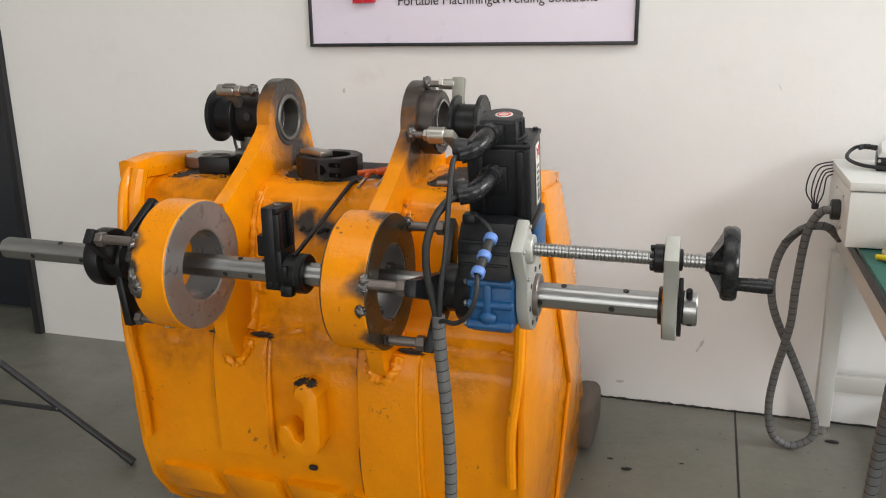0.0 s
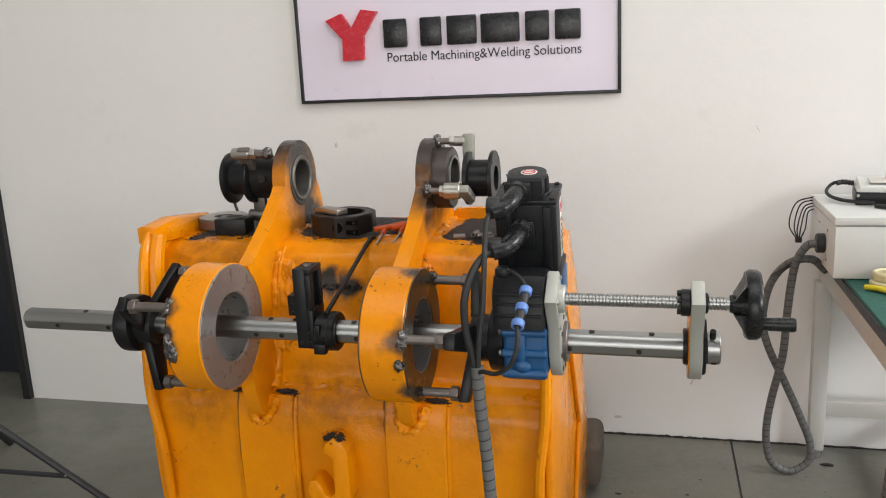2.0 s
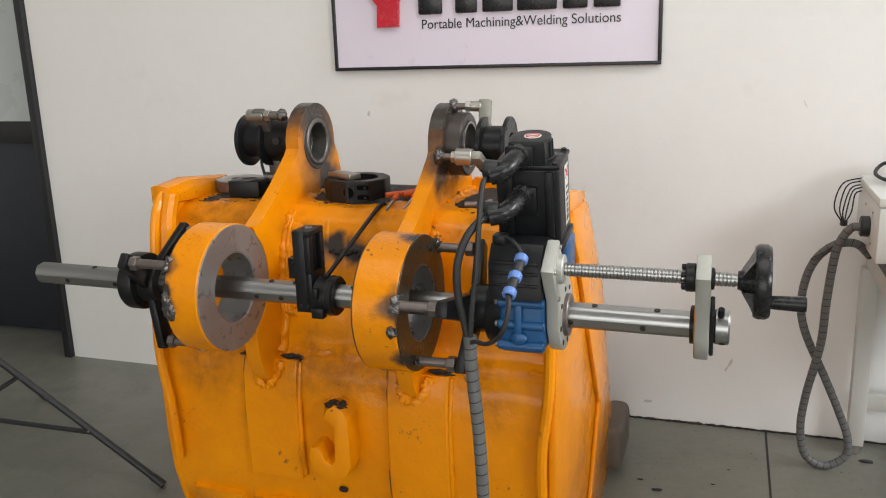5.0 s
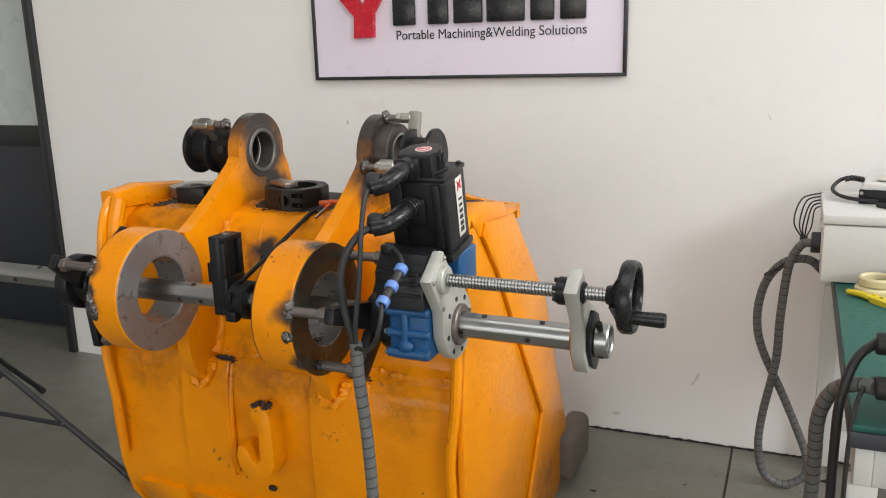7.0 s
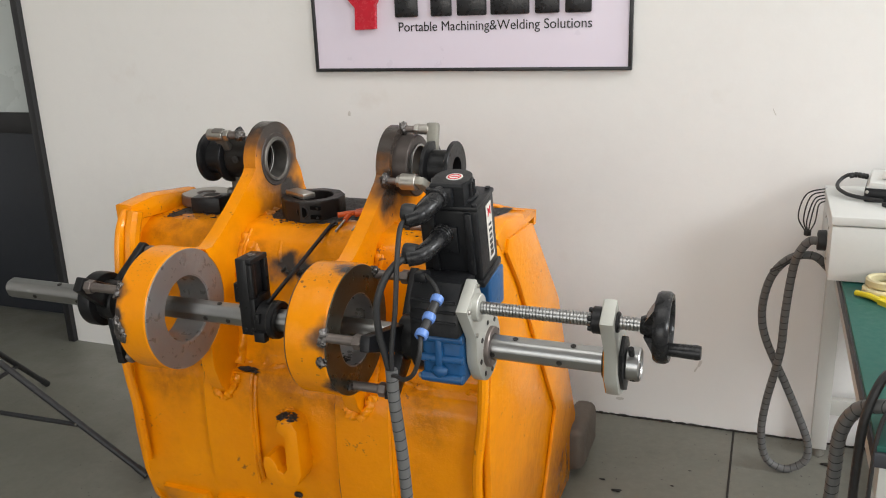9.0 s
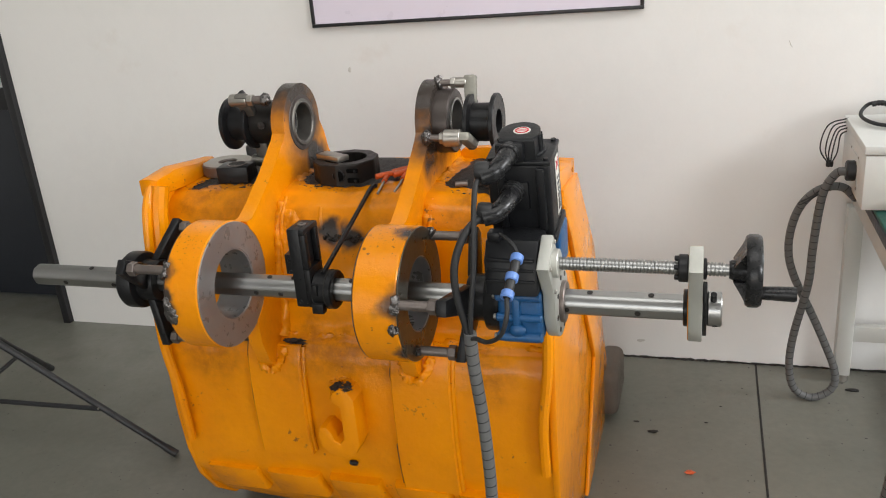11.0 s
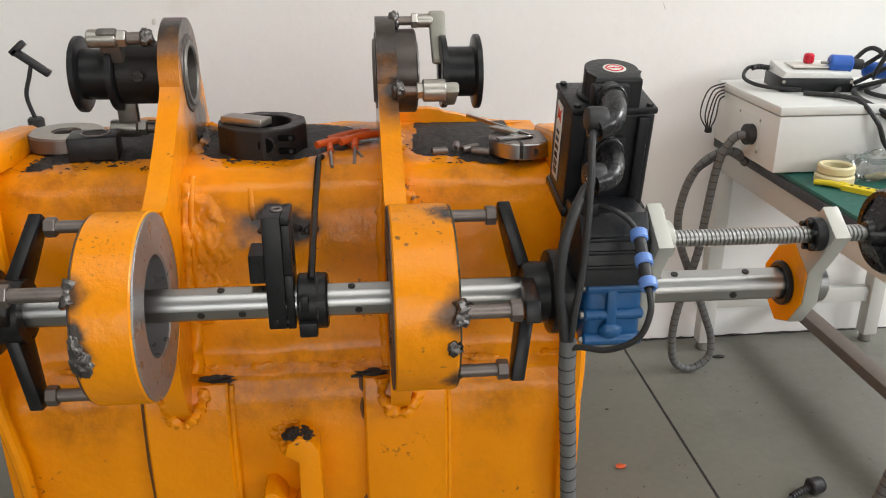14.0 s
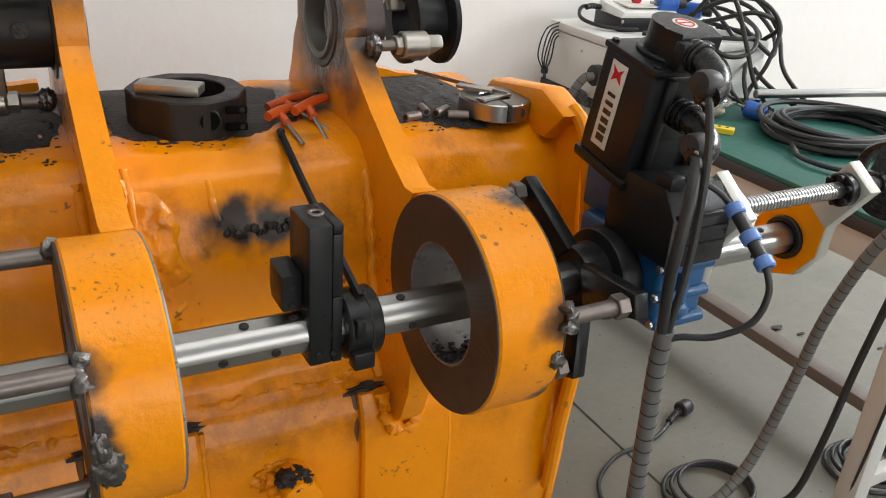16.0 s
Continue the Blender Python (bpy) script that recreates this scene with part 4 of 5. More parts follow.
part("bearing_ring", tilted(ring(B(), (0.561, 0, 0.142), (0.568, 0, 0.142), 0.020, 0.0125, 0.002, 28)), BLACK_OXIDE, end_bracket)
cover = [(y * 0.78, z * 0.93) for y, z in ((-0.058, -0.030), (-0.034, -0.066), (0.034, -0.066), (0.058, -0.030), (0.058, 0.028), (0.030, 0.066), (-0.030, 0.066), (-0.058, 0.028))]
part("cover_plate", tilted(prism(B(), cover, 0.562, 0.570, 0.002)), BLACK_OXIDE, end_bracket, "black bearing cover")
part("end_collar", tilted(ring(B(), (0.570, 0, 0), (0.598, 0, 0), 0.034, 0.0258, 0.003, 40)), STEEL, end_bracket, "bright steel end collar")
part("collar_screw", tilted(rod(B(), (0.582, 0.0, 0.030), (0.582, 0.0, 0.055), 0.006, 0.001, 14)), BLACK_OXIDE, end_bracket)
for a in (200, 260):
    ca, sa = math.cos(radians(a)), math.sin(radians(a))
    part("collar_hole", tilted(rod(B(), (0.585, ca * 0.0325, sa * 0.0325), (0.585, ca * 0.0345, sa * 0.0345), 0.006, 0.0005, 14)), CHIPS, end_bracket)

# handwheel
wheel = part("handwheel", tilted(lathe(B(), (0.606, 0, 0.142), (0.660, 0, 0.142), [(0.0505, 0.66), (0.054, 0.52), (0.062, 0.50), (0.066, 0.62), (0.066, 0.88), (0.062, 1.0), (0.054, 1.0), (0.0505, 0.9)], 56)), PLASTIC, borer, "black plastic handwheel with a hub cone and two webs")
part("hub", tilted(lathe(B(), (0.606, 0, 0.142), (0.646, 0, 0.142), [(0.0, 0.0), (0.016, 0.0), (0.018, 0.12), (0.021, 0.45), (0.026, 0.8), (0.024, 1.0), (0.0, 1.0)], 40)), PLASTIC, wheel)
for side in (0, 180):
    bm = B()
    rim = []
    for r, w, x0, x1 in ((0.014, 0.022, 0.613, 0.640), (0.036, 0.026, 0.626, 0.645), (0.054, 0.034, 0.636, 0.650)):
        a0 = radians(62 + side)
        u, v = Vector((0, math.cos(a0), math.sin(a0))), Vector((0, -math.sin(a0), math.cos(a0)))
        c = Vector((0, 0, 0.142)) + u * r
        rim.append([bm.verts.new(c + v * sgn * w + Vector((x, 0, 0))) for sgn, x in ((-1, x0), (1, x0), (1, x1), (-1, x1))])
    for a, c in zip(rim, rim[1:]):
        for k in range(4):
            bm.faces.new((a[k], a[(k + 1) % 4], c[(k + 1) % 4], c[k]))
    bm.faces.new(rim[0][::-1])
    bm.faces.new(rim[-1])
    part("web", tilted(bm), PLASTIC, wheel)
bm = rod(B(), (0.645, 2.084, 0.972), (0.672, 2.084, 0.972), 0.006, 0.001, 14)
part("grip_pin", bm, ZINC, wheel)
part("grip", lathe(B(), (0.652, 2.084, 0.972), (0.716, 2.082, 0.973), [(0.0, 0), (0.009, 0), (0.0115, 0.08), (0.0125, 0.45), (0.0135, 0.9), (0.012, 1.0), (0.0, 1.0)], 28), PLASTIC, wheel, "black plastic grip")

# servo motor above the feed unit, leaning towards the room
LEANED = Matrix.Translation((0, 2.268, 1.03)) @ Matrix.Rotation(radians(10.5), 4, "X") @ Matrix.Translation((0, -2.268, -1.03))


def motor_part(name, bm, material, parent, label=""):
    bmesh.ops.transform(bm, matrix=LEANED, verts=bm.verts)
    return part(name, bm, material, parent, label)


motor = motor_part("servo_motor", box(B(), (0.154, 2.203, 1.034), (0.279, 2.308, 1.190), 0.006, None, 3), BLACK_PAINT, borer, "tall black servo motor")
for x0, x1 in ((0.176, 0.190), (0.252, 0.268)):
    motor_part("casting_rib", box(B(), (x0, 2.194, 1.05), (x1, 2.204, 1.186), 0.003), BLACK_PAINT, motor)
motor_part("flange", box(B(), (0.151, 2.198, 1.020), (0.284, 2.314, 1.036), 0.004), BLACK_PAINT, motor)
motor_part("top_plate", box(B(), (0.152, 2.201, 1.188), (0.281, 2.310, 1.198), 0.003), BLACK_PAINT, motor)
cap = [(0.218 + 0.039 * math.cos(radians(a)), 2.250 + 0.039 * math.sin(radians(a))) for a in range(-20, 201, 5)] + [(0.183, 2.207), (0.253, 2.207)]
bm = B()
lo_v = [bm.verts.new((x, y, 1.196)) for x, y in cap]
hi_v = [bm.verts.new((x, y, 1.242)) for x, y in cap]
bm.faces.new(lo_v[::-1])
top_f = bm.faces.new(hi_v)
for k in range(len(cap)):
    bm.faces.new((lo_v[k], lo_v[(k + 1) % len(cap)], hi_v[(k + 1) % len(cap)], hi_v[k]))
bmesh.ops.bevel(bm, geom=list(top_f.edges), offset=0.005, segments=3, profile=0.5, affect="EDGES")
motor_part("encoder_cap", bm, BLACK_PAINT, motor, "ribbed black encoder cap")
for a in (-14, 4, 22, 40, 58):
    x, y = 0.218 + 0.0385 * math.cos(radians(a)), 2.250 + 0.0385 * math.sin(radians(a))
    motor_part("fin", rod(B(), (x, y, 1.198), (x, y, 1.233), 0.0042, 0.0015, 12), BLACK_PAINT, motor)
motor_part("cap_flange", rod(B(), (0.218, 2.252, 1.197), (0.218, 2.252, 1.204), 0.0470, 0.002, 40), BLACK_PAINT, motor)
for x, y in ((0.162, 2.211), (0.271, 2.211), (0.162, 2.300), (0.271, 2.300)):
    motor_part("corner_screw", rod(B(), (x, y, 1.197), (x, y, 1.202), 0.0055, 0.001, 14), BLACK_OXIDE, motor)
motor_part("warning_sticker", rod(B(), (0.222, 2.248, 1.2415), (0.222, 2.248, 1.2428), 0.017, 0.0003, 28), LABEL_WHITE, motor, "round white sticker with a red ring")
motor_part("sticker_ring", ring(B(), (0.222, 2.248, 1.2426), (0.222, 2.248, 1.2434), 0.0135, 0.0105, 0.0002, 28), RED, motor)
motor_part("sticker_bar", box(B(), (0.213, 2.2465, 1.2426), (0.231, 2.2495, 1.2434)), RED, motor)
# narrow maker's plates on both sides: plain shapes
for x, s in ((0.2795, 1), (0.1535, -1)):
    xa, xb = sorted((x, x + s * 0.0012))
    motor_part("maker_plate", box(B(), (xa, 2.252, 1.055), (xb, 2.284, 1.180), 0.0004), LABEL_WHITE, motor, "white strip plate with red and black marks")
    xa, xb = sorted((x + s * 0.001, x + s * 0.0020))
    motor_part("plate_mark", prism(B(), [(2.258, 1.152), (2.268, 1.159), (2.278, 1.152), (2.275, 1.165), (2.279, 1.174), (2.268, 1.167), (2.257, 1.174), (2.261, 1.165)], xa, xb), RED, motor)
    for k in range(6):
        motor_part("plate_mark", box(B(), (xa, 2.260, 1.064 + 0.0135 * k), (xb, 2.276, 1.074 + 0.0125 * k)), LETTER_BLACK, motor)

# elbow plugs and their cables
for name_z, pts, base in ((1.19, [(0.204, 2.185, 1.205), (0.204, 2.152, 1.201), (0.198, 2.122, 1.190), (0.187, 2.105, 1.180), (0.166, 2.097, 1.173)], (0.178, 2.194, 1.198, 0.232, 2.212, 1.236)),
                          (1.11, [(0.207, 2.195, 1.126), (0.207, 2.155, 1.122), (0.201, 2.122, 1.112), (0.188, 2.101, 1.102), (0.165, 2.092, 1.097)], (0.178, 2.196, 1.095, 0.236, 2.216, 1.155))):
    bm = B()
    box(bm, base[:3], base[3:], 0.004)
    plug = motor_part("plug_base", bm, BLACK_PAINT, motor)
    part("elbow_plug", hose(B(), pts, 0.0180, 8, 24), PLASTIC, motor, "glossy black elbow plug")
    for k in range(4):
        q = Vector(pts[0]).lerp(Vector(pts[1]), 0.15 + 0.25 * k)
        part("plug_collar", ring(B(), q, q + (Vector(pts[1]) - Vector(pts[0])).normalized() * 0.006, 0.0215, 0.012, 0.0015, 28), PLASTIC, motor)
    part("plug_cap", lathe(B(), Vector(pts[3]) + Vector((-0.006, -0.002, 0.004)), Vector(pts[3]) + Vector((-0.034, -0.004, 0.006)), [(0.0, 0), (0.016, 0), (0.0175, 0.2), (0.0175, 0.75), (0.015, 0.95), (0.0, 1.0)], 28), RUBBER, motor, "round black screw cap")
    part("gland_clamp", box(B(), Vector(pts[4]) - Vector((0.011, 0.006, 0.012)), Vector(pts[4]) + Vector((0.011, 0.008, 0.012)), 0.002), PLASTIC, motor)
    for dz in (-0.008, 0.008):
        part("clamp_screw", rod(B(), Vector(pts[4]) + Vector((-0.008, -0.010, dz)), Vector(pts[4]) + Vector((-0.008, 0.0, dz)), 0.0028, 0.0005, 10), ZINC, motor)
part("gear_adapter", box(B(), (0.195, 2.235, 0.935), (0.284, 2.330, 1.022), 0.006, None, 3), BLUE, borer, "blue cast adapter under the motor")
cables = thing("motor_cable", (0.132, 2.055, 0.0), "black motor cables gathered into a grey spiral-wrapped conduit", "cable")
part("encoder_lead", hose(B(), [(0.166, 2.097, 1.173), (0.158, 2.080, 1.160), (0.155, 2.064, 1.10), (0.150, 2.054, 1.00), (0.140, 2.050, 0.92), (0.134, 2.055, 0.84)], 0.0052, 8, 10), RUBBER, cables)
part("power_lead", hose(B(), [(0.165, 2.092, 1.097), (0.150, 2.075, 1.090), (0.130, 2.055, 1.060), (0.116, 2.045, 1.01), (0.116, 2.048, 0.95), (0.128, 2.055, 0.88), (0.134, 2.056, 0.82)], 0.0075, 8, 12), RUBBER, cables)
part("feed_lead", hose(B(), [(0.180, 2.135, 1.050), (0.200, 2.110, 1.052), (0.222, 2.092, 1.040), (0.236, 2.072, 1.018)], 0.0040, 8, 10), RUBBER, cables)
part("inline_plug", hose(B(), [(0.231, 2.073, 1.026), (0.228, 2.036, 1.001), (0.225, 2.000, 0.977)], 0.0088, 10, 16), RUBBER, cables)
for t in (0.02, 0.5, 0.93):
    p = Vector((0.231, 2.073, 1.026)).lerp(Vector((0.225, 2.000, 0.977)), t)
    d = (Vector((0.225, 2.000, 0.977)) - Vector((0.231, 2.073, 1.026))).normalized()
    part("plug_ring", ring(B(), p - d * 0.007, p + d * 0.009, 0.0125, 0.007, 0.002, 14), CONNECTOR_BLUE, cables, "blue knurled coupling ring")
part("feed_lead", hose(B(), [(0.225, 2.000, 0.977), (0.226, 1.988, 0.945), (0.212, 1.990, 0.905), (0.180, 2.015, 0.876), (0.150, 2.040, 0.868), (0.134, 2.052, 0.86)], 0.0045, 8, 10), RUBBER, cables)
path = [(0.134, 2.056, 0.872), (0.136, 2.058, 0.80), (0.147, 2.062, 0.65), (0.152, 2.060, 0.47), (0.142, 2.045, 0.25), (0.11, 2.02, 0.08), (0.11, 2.0, 0.016), (0.20, 1.98, 0.014)]
part("conduit", hose(B(), path, 0.0125, 10, 14), CONDUIT, cables, "grey spiral wrap")
part("wrap_gap", bands(B(), path, 0.0125 + 0.0004, 0.022, 0.0022), WRAP_GAP, cables, "dark gaps of the spiral wrap")["kind"] = "stuff"

# ---- bearing spools left on the upper pin holes ----


def spool(base_x, sgn, label, length=0.088, back=0.025, bore=0.032):
    s = thing("bearing_spool", (base_x, UY - back, UZ), label, "bearing", "bearing spools on the ears")
    y, z = UY - back, UZ + 0.004
    X = lambda d: base_x + sgn * d
    ends = lambda a, c: sorted((X(a), X(c)))
    part("body", lathe(B(), (X(0.0), y, z), (X(length), y, z), [(bore, 0), (0.066, 0), (0.068, 0.02), (0.068, 0.14), (0.047, 0.17), (0.047, 0.82), (0.068, 0.85), (0.070, 0.87), (0.070, 0.98), (0.068, 1), (bore, 1)], 56), BLACK_OXIDE, s, "blackened double-flanged sleeve")
    for k in range(4):
        a = radians(45 + 90 * k)
        part("slot", rod(B(), (X(length - 0.0008), y + 0.063 * math.cos(a), z + 0.063 * math.sin(a)), (X(length + 0.0006), y + 0.063 * math.cos(a), z + 0.063 * math.sin(a)), 0.0055, 0.0003, 12), CHIPS, s)
    return s, y, z, X


s, y, z, X = spool(-0.592, -1, "black bearing spool bolted beside the ear's pin hole", 0.075, bore=0.014)
part("spacer_tube", ring(B(), (-0.592, y + 0.012, z), (-0.508, y + 0.012, z), 0.058, 0.050, 0.002, 48), WORN_BLACK, s, "dark steel tube with a cross hole")
part("cross_hole", rod(B(), (-0.548, y - 0.055, z + 0.005), (-0.548, y - 0.058, z + 0.005), 0.010, 0.0005, 18), CHIPS, s)
for (cy, cz, ey, ez) in ((y - 0.055, z + 0.072, y - 0.030, z + 0.030), (y + 0.010, z - 0.105, y + 0.005, z - 0.030)):
    part("standoff", rod(B(), (-0.625, cy, cz), (-0.575, cy, cz), 0.0165, 0.002, 24), ZINC, s, "zinc-plated standoff")
    part("nut", nut(B(), (-0.574, cy, cz), (-0.558, cy, cz), 0.0155), ZINC, s)
    part("stud", rod(B(), (-0.558, cy, cz), (-0.520, cy, cz), 0.0115, 0.002, 18), STEEL_DARK, s)
    bm = lump(B(), (-0.525, cy, cz), (0.014, 0.015, 0.016), cz * 50, 4, 0.25)
    part("tack_weld", bm, WELD, s, "bright tack weld", 60)
    m, ln = along((0, cy, cz), (0, ey, ez))
    bm = box(B(), (-0.019, -0.010, -0.018), (0.019, 0.010, ln + 0.01), 0.006)
    bmesh.ops.transform(bm, matrix=Matrix.Translation((-0.590, 0, 0)) @ m, verts=bm.verts)
    part("arm", bm, FORGED, s, "forged steel clamp arm")

s, y, z, X = spool(0.004, 1, "black bearing spool held off the ear by clamp arms", 0.075, 0.043)
part("ear_bush", ring(B(), (-0.088, UY - 0.005, UZ), (-0.040, UY - 0.005, UZ), 0.080, 0.056, 0.003, 56), FORGED_DARK, s, "thick scorched steel bush")
part("bush_lining", ring(B(), (-0.090, UY - 0.005, UZ), (-0.036, UY - 0.005, UZ), 0.058, 0.052, 0.001, 56), STEEL, s, "bright bored lining")
for (cy, cz, x1, long) in ((2.645, 1.256, -0.006, 0.075), (2.520, 1.146, 0.006, 0.055)):
    bm = lump(B(), (-0.080, cy, cz), (0.012, 0.013, 0.018), cz * 70, 4, 0.25)
    part("tack_weld", bm, WELD, s, "bright tack weld", 60)
    part("stud", rod(B(), (-0.080, cy, cz), (-0.035, cy, cz), 0.0085, 0.002, 18), STEEL_DARK, s)
    part("nut", nut(B(), (-0.047, cy, cz), (-0.035, cy, cz), 0.0150), ZINC, s)
    part("standoff", rod(B(), (-0.036, cy, cz), (x1, cy, cz), 0.0205 if long < 0.07 else 0.0130, 0.002, 24), ZINC, s, "zinc-plated standoff")
    ty, tz = (2.628, 1.190) if long > 0.07 else (2.565, 1.122)
    m, ln = along((0, cy, cz), (0, ty, tz))
    turn = m.to_3x3().inverted() @ Vector((1, 0, 0))
    spin = Matrix.Rotation(math.atan2(turn.y, turn.x), 4, "Z")
    bm = box(B(), (-0.016, -0.011, -0.018), (0.016, 0.011, ln + 0.014), 0.006)
    for v in bm.verts:
        if v.co.z > ln * 0.6:
            v.co.x = v.co.x * 0.85 + 0.003
    bmesh.ops.transform(bm, matrix=Matrix.Translation((x1 + 0.008, 0, 0)) @ m @ spin, verts=bm.verts)
    part("arm", bm, ARM_GREY, s, "light grey cast clamp arm")

# ---- tools lying on the bucket's tube ----
TZ = 1.0225
ringer = thing("split_clamp_ring", (-0.340, 2.606, TZ), "thick black split clamp ring lying on the bucket", "clamp")
bm = B()
rows = [[bm.verts.new((-0.338 + r * math.cos(a) / (math.cos((a + 0.2) % (math.pi / 5) - math.pi / 10) / math.cos(math.pi / 10) if r > 0.07 else 1.0), 2.606 + r * math.sin(a) / (math.cos((a + 0.2) % (math.pi / 5) - math.pi / 10) / math.cos(math.pi / 10) if r > 0.07 else 1.0), TZ + dz))
         for a in (2 * math.pi * k / 80 for k in range(80))] for r, dz in ((0.055, -0.004), (0.0850, -0.004), (0.0865, -0.002), (0.0865, 0.050), (0.0845, 0.0525), (0.057, 0.0525), (0.055, 0.051))]
for a, c in zip(rows, rows[1:] + rows[:1]):
    for k in range(80):
        bm.faces.new((a[k], a[(k + 1) % 80], c[(k + 1) % 80], c[k]))
part("ring_body", bm, WORN_BLACK, ringer, "", 20)
part("bore_hole", ring(B(), (-0.326, 2.5260, TZ + 0.025), (-0.326, 2.5222, TZ + 0.025), 0.0165, 0.0135, 0.0008, 24), BLACK_OXIDE, ringer)
part("bore_hole", rod(B(), (-0.326, 2.5262, TZ + 0.025), (-0.326, 2.5216, TZ + 0.025), 0.0138, 0.0003, 24), SEAM_DARK, ringer)
for zz in (0.008, 0.033):
    part("slot", box(B(), (-0.302, 2.5215, TZ + zz), (-0.272, 2.530, TZ + zz + 0.011), 0.002), SEAM_DARK, ringer)
    part("clamp_screw", rod(B(), (-0.280, 2.5213, TZ + zz + 0.0055), (-0.280, 2.529, TZ + zz + 0.0055), 0.0045, 0.0008, 12), BLACK_OXIDE, ringer)
m = Matrix.Translation((-0.365, 2.586, TZ + 0.0525)) @ Matrix.Rotation(radians(-28), 4, "Z")
solo("steel_block", box(B(), (-0.045, -0.019, 0), (0.045, 0.019, 0.014), 0.002, m), ZINC, "small ground steel block resting on the clamp ring", "block")

disc = thing("washer_plate", (-0.715, 2.645, TZ), "flat grey steel washer plate lying on the bucket", "washer")
part("plate", ring(B(), (-0.715, 2.645, TZ), (-0.715, 2.645, TZ + 0.030), 0.070, 0.025, 0.003, 48), STEEL_DARK, disc)
part("top_face", ring(B(), (-0.715, 2.645, TZ + 0.0295), (-0.715, 2.645, TZ + 0.0315), 0.0675, 0.027, 0.0005, 48), ZINC, disc)
blk = thing("bored_block", (-0.64, 2.565, TZ), "black steel block with a bored hole, on the bucket", "block")
m = Matrix.Translation((-0.640, 2.565, TZ)) @ Matrix.Rotation(radians(8), 4, "Z")
part("body", box(B(), (-0.043, -0.035, 0), (0.043, 0.035, 0.044), 0.003, m), BLACK_OXIDE, blk)
part("bore", ring(B(), (-0.638, 2.567, TZ + 0.0435), (-0.638, 2.567, TZ + 0.0455), 0.0265, 0.022, 0.0004, 32), STEEL_DARK, blk)
part("bore_floor", rod(B(), (-0.638, 2.567, TZ + 0.0432), (-0.638, 2.567, TZ + 0.0446), 0.022, 0.0003, 32), CHIPS, blk)

collar2 = thing("split_collar", (0.150, 2.533, TZ), "bright turned steel split collar lying on the bucket", "collar")
part("ring_body", ring(B(), (0.150, 2.533, TZ), (0.150, 2.533, TZ + 0.030), 0.060, 0.026, 0.002, 56), STEEL, collar2)
part("top_face", ring(B(), (0.150, 2.533, TZ + 0.0295), (0.150, 2.533, TZ + 0.0312), 0.058, 0.028, 0.0004, 48), STEEL_DARK, collar2)
part("slot", box(B(), (0.138, 2.470, TZ + 0.004), (0.144, 2.508, TZ + 0.0316), 0.0005), CHIPS, collar2)
part("screw_hole", rod(B(), (0.165, 2.5205, TZ + 0.015), (0.166, 2.475, TZ + 0.015), 0.0075, 0.0005, 16), CHIPS, collar2)
cal = thing("caliper", (0.13, 2.578, TZ + 0.0325), "steel vernier caliper resting on the collar", "caliper")
part("beam", hose(B(), [(0.165, 2.518, TZ + 0.036), (0.110, 2.598, TZ + 0.040), (0.065, 2.663, TZ + 0.044)], 0.0045, 2, 4), STEEL, cal)
part("jaw", box(B(), (-0.035, -0.008, 0), (0.035, 0.008, 0.004), 0.0005, Matrix.Translation((0.135, 2.513, TZ + 0.0325)) @ Matrix.Rotation(radians(18), 4, "Z")), STEEL, cal)
part("slider", box(B(), (-0.03, -0.012, 0), (0.03, 0.012, 0.005), 0.0005, Matrix.Translation((0.125, 2.558, TZ + 0.0365)) @ Matrix.Rotation(radians(-48), 4, "Z")), ZINC, cal)
for k, (x, y, a, ln) in enumerate(((0.055, 2.543, 35, 0.04), (0.030, 2.558, 80, 0.032), (0.072, 2.518, -20, 0.035), (-0.005, 2.528, 15, 0.03))):
    dx, dy = ln / 2 * math.cos(radians(a)), ln / 2 * math.sin(radians(a))
    p = thing("steel_pin", (x, y, TZ), "short dark steel pin lying in the shavings", "pin", "loose pins on the bucket")
    part("pin_body", rod(B(), (x - dx, y - dy, TZ + 0.0075), (x + dx, y + dy, TZ + 0.0075), 0.007, 0.001, 16), STEEL_DARK, p)
    part("pin_bore", rod(B(), (x - dx * 1.02, y - dy * 1.02, TZ + 0.0075), (x - dx, y - dy, TZ + 0.0075), 0.0045, 0.0002, 12), CHIPS, p)

for k, (p0, p1, q, out) in enumerate((((-0.235, 2.548, 1.040), (-0.175, 2.598, 1.036), 0.0072, (-0.205, 2.478, 1.018)), ((-0.190, 2.558, 1.042), (-0.120, 2.613, 1.044), 0.0075, (-0.165, 2.488, 1.018)), ((-0.215, 2.613, 1.034), (-0.135, 2.648, 1.040), 0.0072, (-0.150, 2.518, 1.022)))):
    h = thing("hex_key", p0, "hex key with a red vinyl T grip, on the bucket", "hex key", "red hex keys")
    part("grip", hose(B(), [p0, Vector(p0).lerp(Vector(p1), 0.5) + Vector((0, 0, 0.003)), p1], q, 6, 12), RED_GRIP, h)
    mid = Vector(p0).lerp(Vector(p1), 0.4)
    part("stem_grip", hose(B(), [mid, mid.lerp(Vector(out), 0.35)], q * 0.9, 2, 12), RED_GRIP, h)
    part("shank", hose(B(), [mid.lerp(Vector(out), 0.3), out], 0.0032, 2, 6), ZINC, h)
    part("short_end", hose(B(), [p1, Vector(p1) + (Vector(p1) - Vector(p0)).normalized() * 0.02], 0.0032, 2, 6), ZINC, h)
key = thing("long_hex_key", (-0.236, 2.19, 0.922), "long dark hex key leaning from the collar to the bucket's tube", "hex key")
